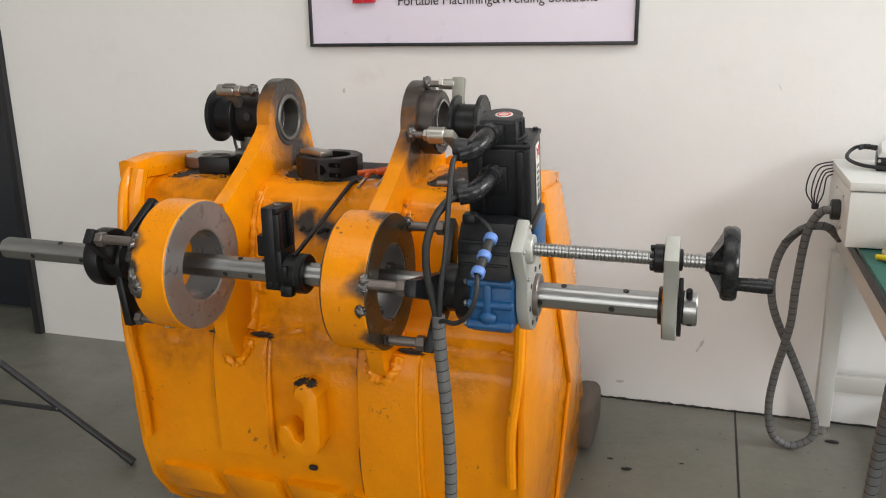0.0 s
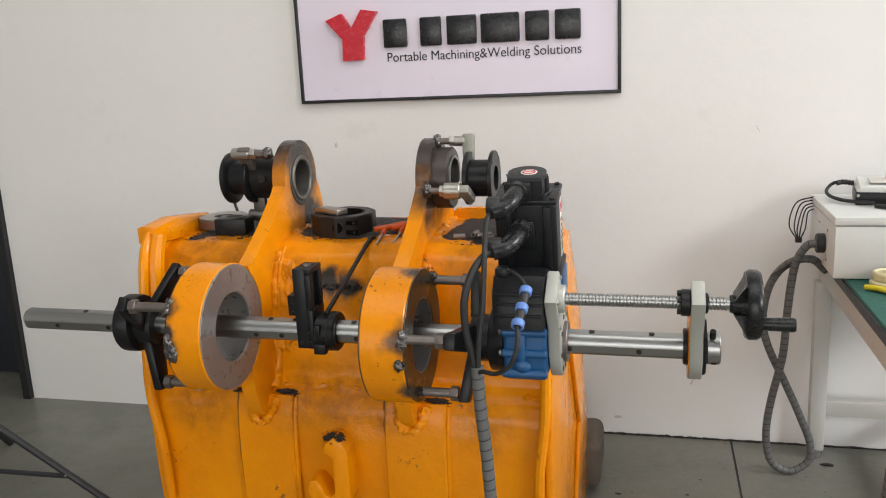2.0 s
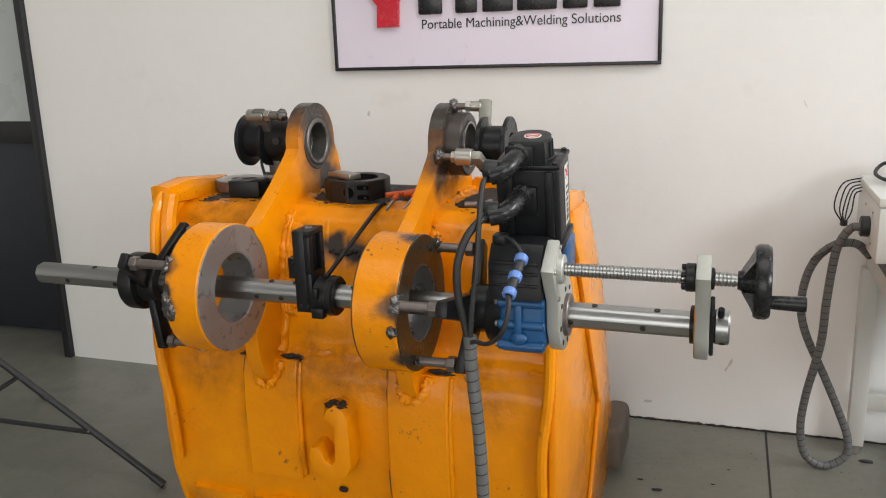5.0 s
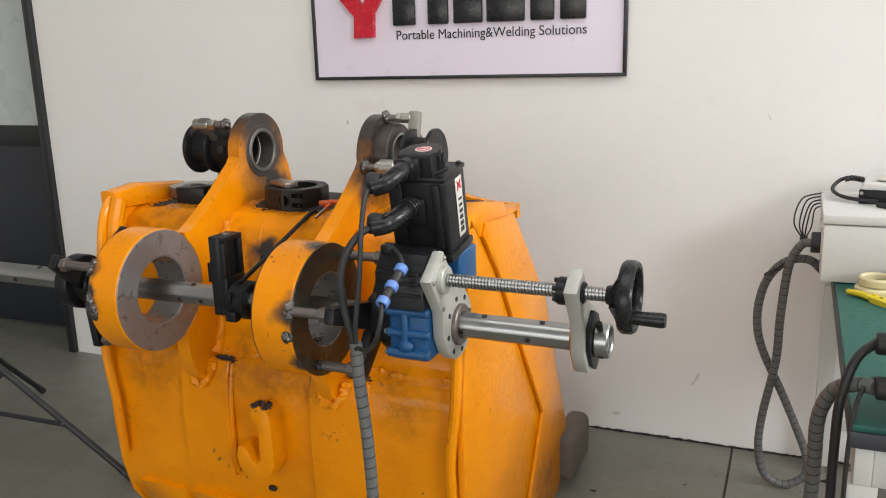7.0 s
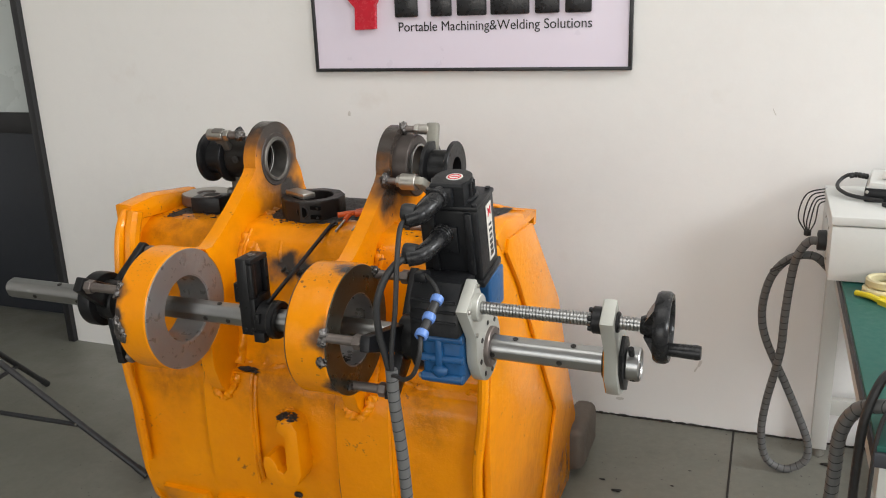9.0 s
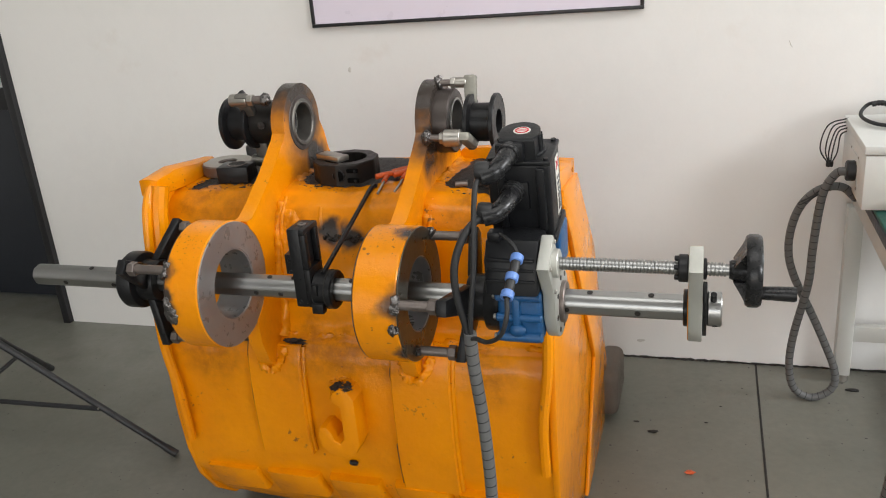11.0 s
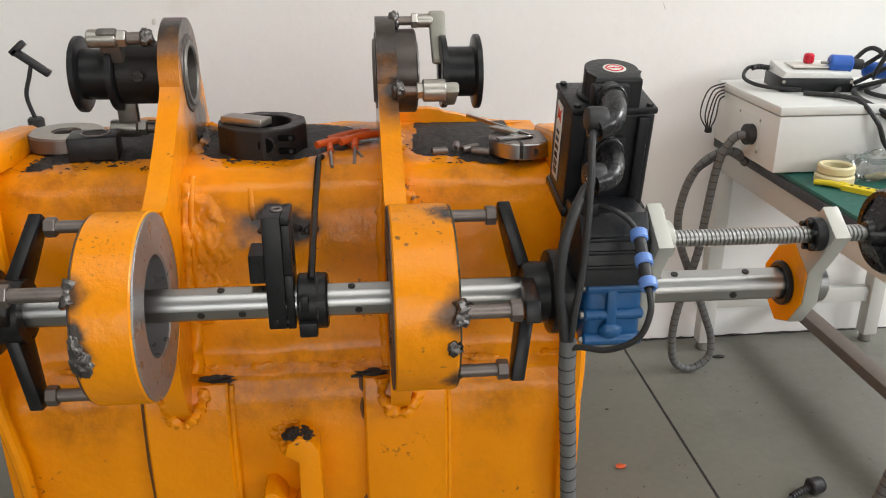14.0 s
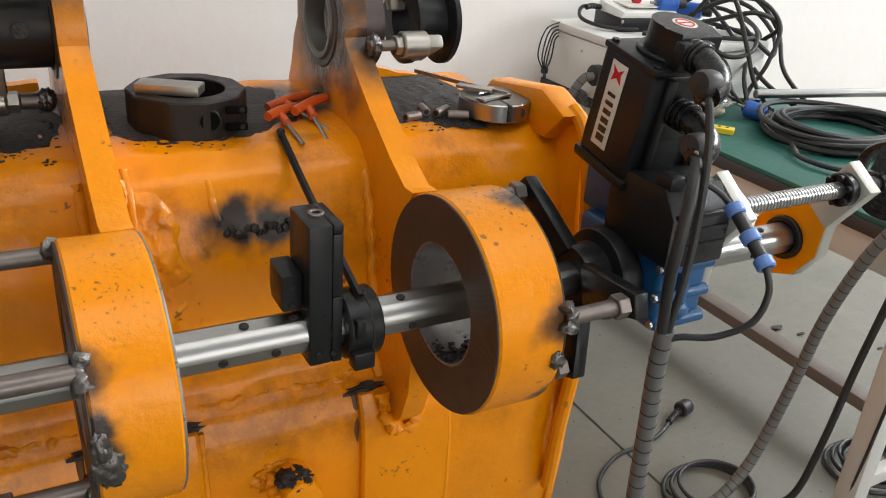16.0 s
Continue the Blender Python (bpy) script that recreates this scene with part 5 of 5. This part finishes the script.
part("shank", hose(B(), [(-0.236, 2.196, 0.920), (-0.234, 2.35, 0.972), (-0.230, 2.500, 1.026)], 0.0058, 4, 6), BLACK_OXIDE, key)
part("short_arm", hose(B(), [(-0.230, 2.500, 1.026), (-0.228, 2.515, 1.027), (-0.222, 2.520, 1.025)], 0.0055, 4, 6), BLACK_OXIDE, key)

SETTLE = None

# ---- tripod at the wall side ----
tri = thing("tripod", (-1.75, 2.70, 0.0), "black steel tripod stand on the floor", "tripod")
hub = Vector((-1.86, 2.60, 0.565))
feet = [Vector((-1.133, 2.698, 0.010)), Vector((-2.06, 3.17, 0.010)), Vector((-2.25, 2.02, 0.010))]
for ft in feet:
    d = (hub - ft)
    part("leg", hose(B(), [ft + d.normalized() * 0.03, hub], 0.0115, 2, 14), DOOR_FRAME, tri)
    part("rubber_foot", hose(B(), [ft, ft + d.normalized() * 0.045], 0.0135, 2, 14), RUBBER, tri)
    knee = ft + d * 0.325
    part("strut", hose(B(), [knee + Vector((0, 0, -0.008)), Vector((hub.x, hub.y, 0.215))], 0.0085, 2, 10), DOOR_FRAME, tri)
    part("rivet", rod(B(), knee + Vector((0, -0.016, 0)), knee + Vector((0, 0.016, 0)), 0.0035, 0.001, 10), ZINC, tri)
part("column", hose(B(), [(hub.x, hub.y, 0.18), (hub.x, hub.y, 1.05)], 0.014, 2, 14), DOOR_FRAME, tri)
part("hub", rod(B(), hub - Vector((0, 0, 0.03)), hub + Vector((0, 0, 0.03)), 0.026, 0.004, 20), RUBBER, tri)

# ---- bench at the wall ----
TX, TY0, TOP = 1.000, 2.20, 0.759
bench = thing("workbench", (1.33, 2.9, 0.0), "grey steel workbench with a green mat top and dark edging", "workbench")
part("mat_top", box(B(), (TX + 0.004, TY0 + 0.004, TOP - 0.012), (1.652, 3.60, TOP), 0.002), MAT_GREEN, bench, "green rubber mat")
part("board", box(B(), (TX, TY0, TOP - 0.042), (1.656, 3.604, TOP - 0.012), 0.003), EDGE_DARK, bench, "dark-edged board")
for lo, hi in (((TX + 0.012, TY0 + 0.01, 0.645), (TX + 0.042, 3.59, TOP - 0.042)), ((TX + 0.042, TY0 + 0.01, 0.645), (1.63, TY0 + 0.04, TOP - 0.042)), ((TX + 0.042, 3.55, 0.645), (1.63, 3.58, TOP - 0.042))):
    part("apron", box(B(), lo, hi, 0.002), FRAME_GREY, bench)
for x, y in ((1.02, 3.545), (1.028, 2.235), (1.625, 3.545), (1.625, 2.235)):
    part("leg", box(B(), (x - 0.025, y - 0.025, 0.03), (x + 0.025, y + 0.025, 0.645), 0.003), FRAME_GREY, bench)
    part("levelling_foot", rod(B(), (x, y, 0.0), (x, y, 0.03), 0.022, 0.003, 24), ZINC, bench)
part("stretcher", box(B(), (1.045, 3.535, 0.156), (1.60, 3.565, 0.212), 0.002), FRAME_GREY, bench)
part("stretcher", box(B(), (1.312, 2.22, 0.130), (1.368, 3.56, 0.165), 0.002), BROWN_BAR, bench)
part("stretcher_bolt", nut(B(), (1.34, 3.56, 0.165), (1.34, 3.56, 0.182), 0.014), ZINC, bench)
part("stretcher", box(B(), (1.053, 2.22, 0.130), (1.60, 2.25, 0.165), 0.002), FRAME_GREY, bench)

# control box on the bench
ctrl = thing("control_box", (1.21, 3.34, TOP), "light grey enamelled control box on the bench", "control box")
part("body", box(B(), (0.966, 3.128, TOP + 0.004), (1.46, 3.530, 0.918), 0.003), BOX_GREY, ctrl)
part("lid", box(B(), (0.962, 3.124, 0.921), (1.464, 3.534, 0.946), 0.004), BOX_GREY, ctrl)
part("socket", rod(B(), (0.966, 3.270, 0.838), (0.940, 3.270, 0.838), 0.030, 0.003, 28), RUBBER, ctrl, "black round cable socket")
for y, z in ((3.235, 0.885), (3.365, 0.885), (3.235, 0.795), (3.365, 0.795)):
    part("rivet", rod(B(), (0.967, y, z), (0.963, y, z), 0.004, 0.001, 12), ZINC, ctrl)
part("socket_plate", box(B(), (0.9645, 3.235, 0.80), (0.9668, 3.420, 0.885), 0.0005), BOX_GREY, ctrl)
pend = thing("control_pendant", (1.165, 3.375, 0.946), "small black and white control pendant on the box", "pendant")
m = Matrix.Translation((1.165, 3.375, 0.946)) @ Matrix.Rotation(radians(-8), 4, "Z")
part("case", box(B(), (-0.102, -0.070, 0.0), (0.102, 0.080, 0.040), 0.004, m), BLACK_PAINT, pend)
bm = box(B(), (-0.099, -0.067, 0.038), (0.099, 0.077, 0.070), 0.004)
for v in bm.verts:
    if v.co.z > 0.055:
        v.co.z += 0.10 * (v.co.y - 0.082) * 0.9
        v.co.x *= 0.93
bmesh.ops.transform(bm, matrix=m, verts=bm.verts)
part("lid", bm, BOX_GREY, pend, "sloping white lid")
part("face_plate", box(B(), (-0.062, -0.042, 0.064), (0.070, 0.052, 0.0690), 0.001, m), LABEL_WHITE, pend)
part("stop_button", rod(B(), m @ Vector((0.0, 0.02, 0.068)), m @ Vector((0.0, 0.02, 0.098)), 0.015, 0.005, 24), RED, pend, "red mushroom stop button")
for x in (-0.095, 0.095):
    for y in (-0.064,):
        part("corner_screw", rod(B(), m @ Vector((x, y - 0.006, 0.030)), m @ Vector((x, y - 0.009, 0.030)), 0.005, 0.001, 12), ZINC, pend)
part("lead", hose(B(), [m @ Vector((-0.10, 0.05, 0.05)), (1.02, 3.46, 0.995), (0.99, 3.42, 0.970), (1.02, 3.35, 0.958), (1.10, 3.29, 0.958)], 0.0055, 8, 10), RUBBER, pend)
part("lead_sleeve", hose(B(), [m @ Vector((-0.10, 0.05, 0.05)), m @ Vector((-0.13, 0.055, 0.053)), m @ Vector((-0.15, 0.05, 0.05))], 0.0085, 8, 12, 0.002, 0.008), RUBBER, pend)

# conduit looping from the socket to the floor
loop = thing("conduit_loop", (0.91, 3.43, 0.0), "grey spiral-wrapped conduit looped from the box to the floor", "conduit")
path = [(0.945, 3.270, 0.836), (0.918, 3.28, 0.828), (0.891, 3.29, 0.778), (0.880, 3.30, 0.706), (0.872, 3.31, 0.58), (0.868, 3.33, 0.446), (0.840, 3.36, 0.262), (0.833, 3.37, 0.14), (0.855, 3.38, 0.045), (0.915, 3.385, 0.014),
        (0.972, 3.39, 0.050), (0.976, 3.39, 0.116), (0.942, 3.388, 0.209), (0.894, 3.385, 0.319), (0.828, 3.37, 0.464), (0.807, 3.36, 0.558), (0.814, 3.345, 0.653), (0.839, 3.335, 0.72), (0.883, 3.32, 0.767), (0.940, 3.315, 0.775), (0.985, 3.33, 0.735)]
part("conduit", hose(B(), path, 0.0125, 10, 14), CONDUIT, loop)
part("wrap_gap", bands(B(), path, 0.0125 + 0.0004, 0.022, 0.0022), WRAP_GAP, loop, "dark gaps of the spiral wrap")["kind"] = "stuff"
for k, (mid, low) in enumerate(zip(((0.911, 0.926), (0.924, 0.92), (0.934, 0.91), (0.941, 0.903), (0.948, 0.893)),
                                   ((0.892, 0.854), (0.908, 0.85), (0.918, 0.842), (0.929, 0.846), (0.942, 0.839)))):
    w = [(0.968, 3.49, 0.945 - 0.010 * k), (mid[0], 3.48, mid[1]), (low[0], 3.48, low[1]), (0.919 + 0.002 * k, 3.48, 0.802)]
    part("wire", hose(B(), w, 0.0022, 8, 8), RUBBER, loop, "thin black wire loop")
part("wire", hose(B(), [(0.905, 3.285, 0.800), (0.860, 3.30, 0.752), (0.826, 3.31, 0.728), (0.822, 3.31, 0.722), (0.832, 3.305, 0.724), (0.870, 3.30, 0.752), (0.903, 3.285, 0.785)], 0.0022, 8, 8), RUBBER, loop, "thin black wire loop")
part("wire_tie", ring(B(), (0.923, 3.48, 0.81), (0.923, 3.48, 0.794), 0.011, 0.005, 0.001, 14), RUBBER, loop)

# ---- things on the bench ----
tape = thing("tape_roll", (1.095, 3.045, TOP), "two stacked rolls of cream masking tape on the bench", "tape", "tape rolls")
part("roll", ring(B(), (1.095, 3.045, TOP), (1.095, 3.045, TOP + 0.024), 0.050, 0.034, 0.004, 48), TAPE_CREAM, tape)
tape2 = thing("tape_roll", (1.099, 3.049, TOP + 0.025), "cream masking tape roll stacked on another", "tape", "tape rolls")
part("roll", ring(B(), (1.099, 3.049, TOP + 0.025), (1.099, 3.049, TOP + 0.048), 0.047, 0.034, 0.004, 48), TAPE_CREAM, tape2)
snip = thing("yellow_stripper", (1.12, 2.93, TOP), "yellow plastic cable stripper on the green mat", "tool")
m = Matrix.Translation((1.118, 2.945, TOP)) @ Matrix.Rotation(radians(-52), 4, "Z")
bm = B()
prism(bm, [(-0.016, 0.0), (-0.016, 0.013), (0.016, 0.013), (0.016, 0.0)], -0.050, 0.050, 0.003)
bmesh.ops.transform(bm, matrix=m, verts=bm.verts)
part("blade_head", bm, YELLOW, snip)
for sy, turn in ((0.012, 6), (-0.012, -10)):
    pts = [m @ Vector((-0.045, sy * 0.6, 0.008)), m @ Vector((-0.080, sy, 0.011)), m @ Vector((-0.118, sy * 1.6, 0.009))]
    part("handle", hose(B(), pts, 0.0075, 6, 10), YELLOW, snip)
for k in range(4):
    p = m @ Vector((-0.030 + 0.02 * k, 0.004, 0.0132))
    part("hole", rod(B(), p, p + Vector((0, 0, 0.0008)), 0.0045, 0.0002, 12), CHIPS, snip)
bag = lump(B(), (1.205, 3.065, TOP + 0.036), (0.065, 0.045, 0.036), 2.4, 3, 0.45)
solo("plastic_bag", bag, CLEAR, "crumpled clear plastic bag on the bench", "bag", sharp=180)
part_bag = lump(B(), (1.215, 3.040, TOP + 0.016), (0.030, 0.014, 0.012), 5.4, 2, 0.4)
solo("hardware_packet", part_bag, TAPE_CREAM, "small pale packet lying in the bag", "packet")

coil = thing("cable_coil", (1.42, 2.80, TOP), "coiled heavy black cable lying on the bench", "cable")
rng = random.Random(11)
for k in range(12):
    r, dz = 0.135 + 0.010 * (k % 5) + rng.uniform(-0.006, 0.006), 0.008 + 0.012 * (k // 3)
    cx, cy = 1.42 + rng.uniform(-0.018, 0.018), 2.80 + rng.uniform(-0.018, 0.018)
    pts = [(cx + 1.25 * r * math.cos(a / 14 * 2 * math.pi + k), cy + r * math.sin(a / 14 * 2 * math.pi + k), TOP + dz + 0.006 * math.sin(a * 0.9 + k)) for a in range(16)]
    part("cable_turn", hose(B(), pts, 0.0078, 4, 8), RUBBER, coil)
stray = thing("cable_tangle", (1.33, 3.20, TOP), "tangle of black cables over the control box", "cable")
for k, pts in enumerate((
        [(1.30, 3.45, 0.96), (1.33, 3.36, 1.06), (1.36, 3.28, 1.02), (1.40, 3.20, 0.94), (1.44, 3.10, 0.84), (1.46, 2.98, 0.79)],
        [(1.30, 3.31, 0.955), (1.22, 3.22, 0.957), (1.27, 3.10, 0.90), (1.30, 3.08, 0.82), (1.34, 3.04, 0.775), (1.42, 3.02, 0.77)],
        [(1.10, 3.27, 0.953), (1.20, 3.17, 0.953), (1.28, 3.10, 0.915), (1.36, 3.09, 0.93), (1.44, 3.16, 0.97), (1.50, 3.28, 0.99)],
        [(1.38, 3.40, 0.965), (1.44, 3.34, 1.03), (1.50, 3.26, 1.02), (1.52, 3.17, 0.96), (1.46, 3.10, 0.91), (1.40, 3.14, 0.96), (1.43, 3.24, 1.00)],
        [(1.40, 3.42, 0.965), (1.47, 3.36, 1.00), (1.52, 3.26, 0.97), (1.48, 3.18, 0.94), (1.42, 3.24, 0.96), (1.40, 3.34, 0.965)],
        [(1.22, 3.30, 0.957), (1.17, 3.22, 0.955), (1.19, 3.14, 0.953), (1.23, 3.105, 0.90), (1.26, 3.10, 0.84), (1.30, 3.07, 0.80), (1.40, 3.06, 0.79)],
        [(1.33, 3.32, 0.985), (1.30, 3.22, 1.08), (1.27, 3.17, 1.12), (1.29, 3.12, 1.06), (1.33, 3.09, 0.95), (1.36, 3.06, 0.85), (1.38, 3.00, 0.78)],
        [(1.36, 3.33, 0.96), (1.28, 3.26, 0.955), (1.30, 3.16, 0.955), (1.39, 3.13, 0.956), (1.45, 3.20, 0.955), (1.42, 3.30, 0.956)],
        [(1.34, 3.40, 1.00), (1.38, 3.30, 1.07), (1.44, 3.20, 1.06), (1.48, 3.12, 0.98), (1.46, 3.05, 0.88), (1.50, 2.98, 0.80)],
        [(1.26, 3.30, 0.957), (1.32, 3.20, 1.00), (1.38, 3.12, 1.03), (1.46, 3.10, 0.99), (1.44, 3.16, 0.92), (1.36, 3.10, 0.86), (1.34, 3.05, 0.79)],
        [(1.30, 3.36, 0.96), (1.37, 3.25, 1.04), (1.41, 3.15, 1.06), (1.44, 3.08, 1.00), (1.40, 3.06, 0.90), (1.36, 3.07, 0.82), (1.32, 3.04, 0.772)],
        [(1.20, 2.76, 0.775), (1.14, 2.68, 0.772), (1.16, 2.58, 0.772), (1.26, 2.52, 0.773), (1.40, 2.50, 0.775)])):
    part("cable", hose(B(), pts, 0.0068, 8, 8), RUBBER, stray)
for p0, p1 in (((1.200, 3.340, 1.024), (1.262, 3.325, 1.022)), ((1.36, 3.42, 0.99), (1.41, 3.36, 0.99)), ((1.30, 3.02, TOP + 0.03), (1.33, 2.97, TOP + 0.02))):
    pl = thing("blue_plug", p0, "blue industrial plug on a black cable", "plug", "blue plugs")
    part("shell", rod(B(), p0, p1, 0.024, 0.005, 20), plain("blue_plug_plastic", (0.02, 0.11, 0.48), 0.35) if "blue_plug_plastic" not in bpy.data.materials else bpy.data.materials["blue_plug_plastic"], pl)
    d = (Vector(p0) - Vector(p1)).normalized()
    part("pin", rod(B(), Vector(p0), Vector(p0) + d * 0.022, 0.004, 0.001, 10), ZINC, pl)
    part("gland", rod(B(), Vector(p1), Vector(p1) - d * 0.03, 0.015, 0.003, 16), RUBBER, pl)
pipe = thing("steel_tube", (1.52, 2.96, TOP), "bright steel tube lying across the coil", "tube")
part("tube", rod(B(), (1.33, 3.02, TOP + 0.066), (1.74, 2.90, TOP + 0.075), 0.013, 0.002, 24), STEEL, pipe)
psu = thing("inverter_case", (1.21, 2.26, TOP), "white metal inverter case with black plugs on its side", "case")
part("case_body", box(B(), (1.065, 2.170, TOP + 0.002), (1.36, 2.36, 1.005), 0.006), BOX_GREY, psu)
part("front_panel", box(B(), (1.085, 2.165, TOP + 0.03), (1.34, 2.172, 0.985), 0.002), EDGE_DARK, psu)
for z, y in ((0.82, 2.23), (0.88, 2.29)):
    part("socket", rod(B(), (1.066, y, z), (1.035, y, z), 0.020, 0.003, 20), RUBBER, psu)
over = thing("bench_conduit", (0.95, 2.40, 0.0), "grey spiral conduit and black leads hanging off the bench", "conduit")
path = [(1.035, 2.230, 0.820), (1.010, 2.250, 0.815), (0.975, 2.285, 0.785), (0.955, 2.315, 0.72), (0.955, 2.35, 0.62), (0.955, 2.38, 0.50), (0.950, 2.40, 0.35), (0.930, 2.415, 0.20), (0.890, 2.42, 0.09), (0.82, 2.42, 0.025), (0.72, 2.41, 0.014), (0.60, 2.38, 0.014)]
part("conduit", hose(B(), path, 0.0135, 10, 14), CONDUIT, over)
part("wrap_gap", bands(B(), path, 0.0135 + 0.0004, 0.022, 0.0022), WRAP_GAP, over, "dark gaps of the spiral wrap")["kind"] = "stuff"
part("lead", hose(B(), [(1.035, 2.290, 0.880), (1.005, 2.255, 0.86), (0.985, 2.245, 0.79), (0.982, 2.26, 0.68), (0.985, 2.29, 0.45), (0.982, 2.31, 0.22), (0.97, 2.33, 0.06), (0.93, 2.36, 0.010), (0.84, 2.38, 0.008)], 0.0085, 8, 10), RUBBER, over)
part("thin_lead", hose(B(), [(1.035, 2.240, 0.835), (1.01, 2.22, 0.80), (1.000, 2.205, 0.70), (1.002, 2.21, 0.40), (1.01, 2.23, 0.10), (1.05, 2.26, 0.007), (1.15, 2.30, 0.006)], 0.0040, 8, 8), RUBBER, over)

# ---- on the floor ----
plug = thing("floor_plug", (1.013, 2.74, 0.0), "black mains plug with a short lead on the floor", "plug")
part("plug_head", rod(B(), (0.985, 2.735, 0.022), (1.020, 2.742, 0.022), 0.022, 0.004, 24), RUBBER, plug)
part("plug_face", rod(B(), (1.020, 2.742, 0.022), (1.026, 2.743, 0.022), 0.019, 0.002, 24), EDGE_DARK, plug)
part("strain_relief", hose(B(), [(0.985, 2.735, 0.020), (0.955, 2.726, 0.015), (0.93, 2.715, 0.010)], 0.010, 6, 12, 0.002, 0.008), RUBBER, plug)
part("lead", hose(B(), [(0.935, 2.717, 0.010), (0.88, 2.69, 0.007), (0.80, 2.67, 0.006), (0.70, 2.66, 0.006), (0.60, 2.60, 0.006), (0.55, 2.50, 0.006)], 0.0055, 8, 8), RUBBER, plug)
for cx, cy, r, turns in ((0.83, 2.46, 0.10, 3), (1.30, 2.36, 0.10, 4)):
    c = thing("floor_cable", (cx, cy, 0.0), "loose loops of black cable on the floor", "cable", "cable loops on the floor")
    for k in range(turns):
        q = r * (1 - 0.08 * k)
        pts = [(cx + 0.012 * k + 1.15 * q * math.cos(a * 0.5 + k * 2), cy + q * math.sin(a * 0.5 + k * 2), 0.006 + 0.009 * (k % 3)) for a in range(14)]
        part("cable_turn", hose(B(), pts, 0.0052, 4, 8), RUBBER, c)
for k, (x, y, s) in enumerate(((0.407, 3.106, 0.010), (0.573, 3.189, 0.004), (0.35, 3.16, 0.006), (1.65, 2.98, 0.016), (1.70, 2.92, 0.010), (1.62, 3.15, 0.005), (1.05, 3.47, 0.012), (0.62, 3.30, 0.003), (1.88, 2.75, 0.008))):
    solo("floor_scrap", lump(B(), (x, y, s * 0.3), (s * 1.7, s * 0.7, s * 0.4), k + 0.3, 2, 0.5), CHIPS, "small dark scrap lying on the floor", "scrap", "scraps on the floor")
solo("sweet_wrapper", lump(B(), (0.528, 2.899, 0.004), (0.016, 0.010, 0.004), 3.9, 2, 0.6), RED_GRIP, "crumpled red and white wrapper on the floor", "wrapper")

clip = thing("clip_stand", (-0.975, 3.23, 0.0), "thin black gooseneck clip stand behind the bucket", "stand")
part("pole", hose(B(), [(-0.975, 3.23, 0.02), (-0.975, 3.23, 0.90)], 0.009, 2, 10), DOOR_FRAME, clip)
part("foot", rod(B(), (-0.975, 3.23, 0.0), (-0.975, 3.23, 0.025), 0.10, 0.006, 32), DOOR_FRAME, clip)
part("holder", rod(B(), (-0.975, 3.23, 0.885), (-0.975, 3.23, 0.945), 0.020, 0.004, 16), RUBBER, clip)
part("gooseneck", hose(B(), [(-0.975, 3.23, 0.94), (-0.985, 3.225, 1.00), (-0.970, 3.225, 1.05), (-0.962, 3.225, 1.075)], 0.0055, 8, 10, 0.0008, 0.006), DOOR_FRAME, clip)
part("clip", box(B(), (-0.050, -0.010, -0.009), (0.050, 0.010, 0.009), 0.003, Matrix.Translation((-0.958, 3.222, 1.085)) @ Matrix.Rotation(radians(38), 4, "Y")), DOOR_FRAME, clip)
part("jaw", box(B(), (-0.022, -0.010, -0.008), (0.022, 0.010, 0.008), 0.003, Matrix.Translation((-0.985, 3.222, 1.120)) @ Matrix.Rotation(radians(-40), 4, "Y")), DOOR_FRAME, clip)
bm = bead(B(), [(-0.1, WY - 0.001, 0.001), (0.2, WY - 0.002, 0.002), (0.35, WY - 0.003, 0.003), (0.7, WY - 0.003, 0.003), (1.2, WY - 0.002, 0.002), (2.0, WY - 0.001, 0.001)], 0.0038, 3.3, 40, 0.9)
solo("baseboard_gap", bm, CHIPS, "dark crumbling dirt line where wall meets floor", "joint", kind="structure")

for k, (x, z, w, h, a) in enumerate(((0.613, 0.251, 0.006, 0.014, 20), (0.600, 0.225, 0.003, 0.012, 30), (-0.74, 1.135, 0.006, 0.010, 10), (0.80, 1.16, 0.0015, 0.014, -25), (0.33, 0.07, 0.014, 0.005, 0))):
    b = lump(B(), (0, 0, 0), (w, 0.0008, h), k + 0.7, 2, 0.7)
    bmesh.ops.transform(b, matrix=Matrix.Translation((x, WY - 0.0003, z)) @ Matrix.Rotation(radians(a), 4, "Y"), verts=b.verts)
    solo("wall_scuff", b, SCUFF, "small grey scuff mark on the white wall", "scuff", kind="structure")
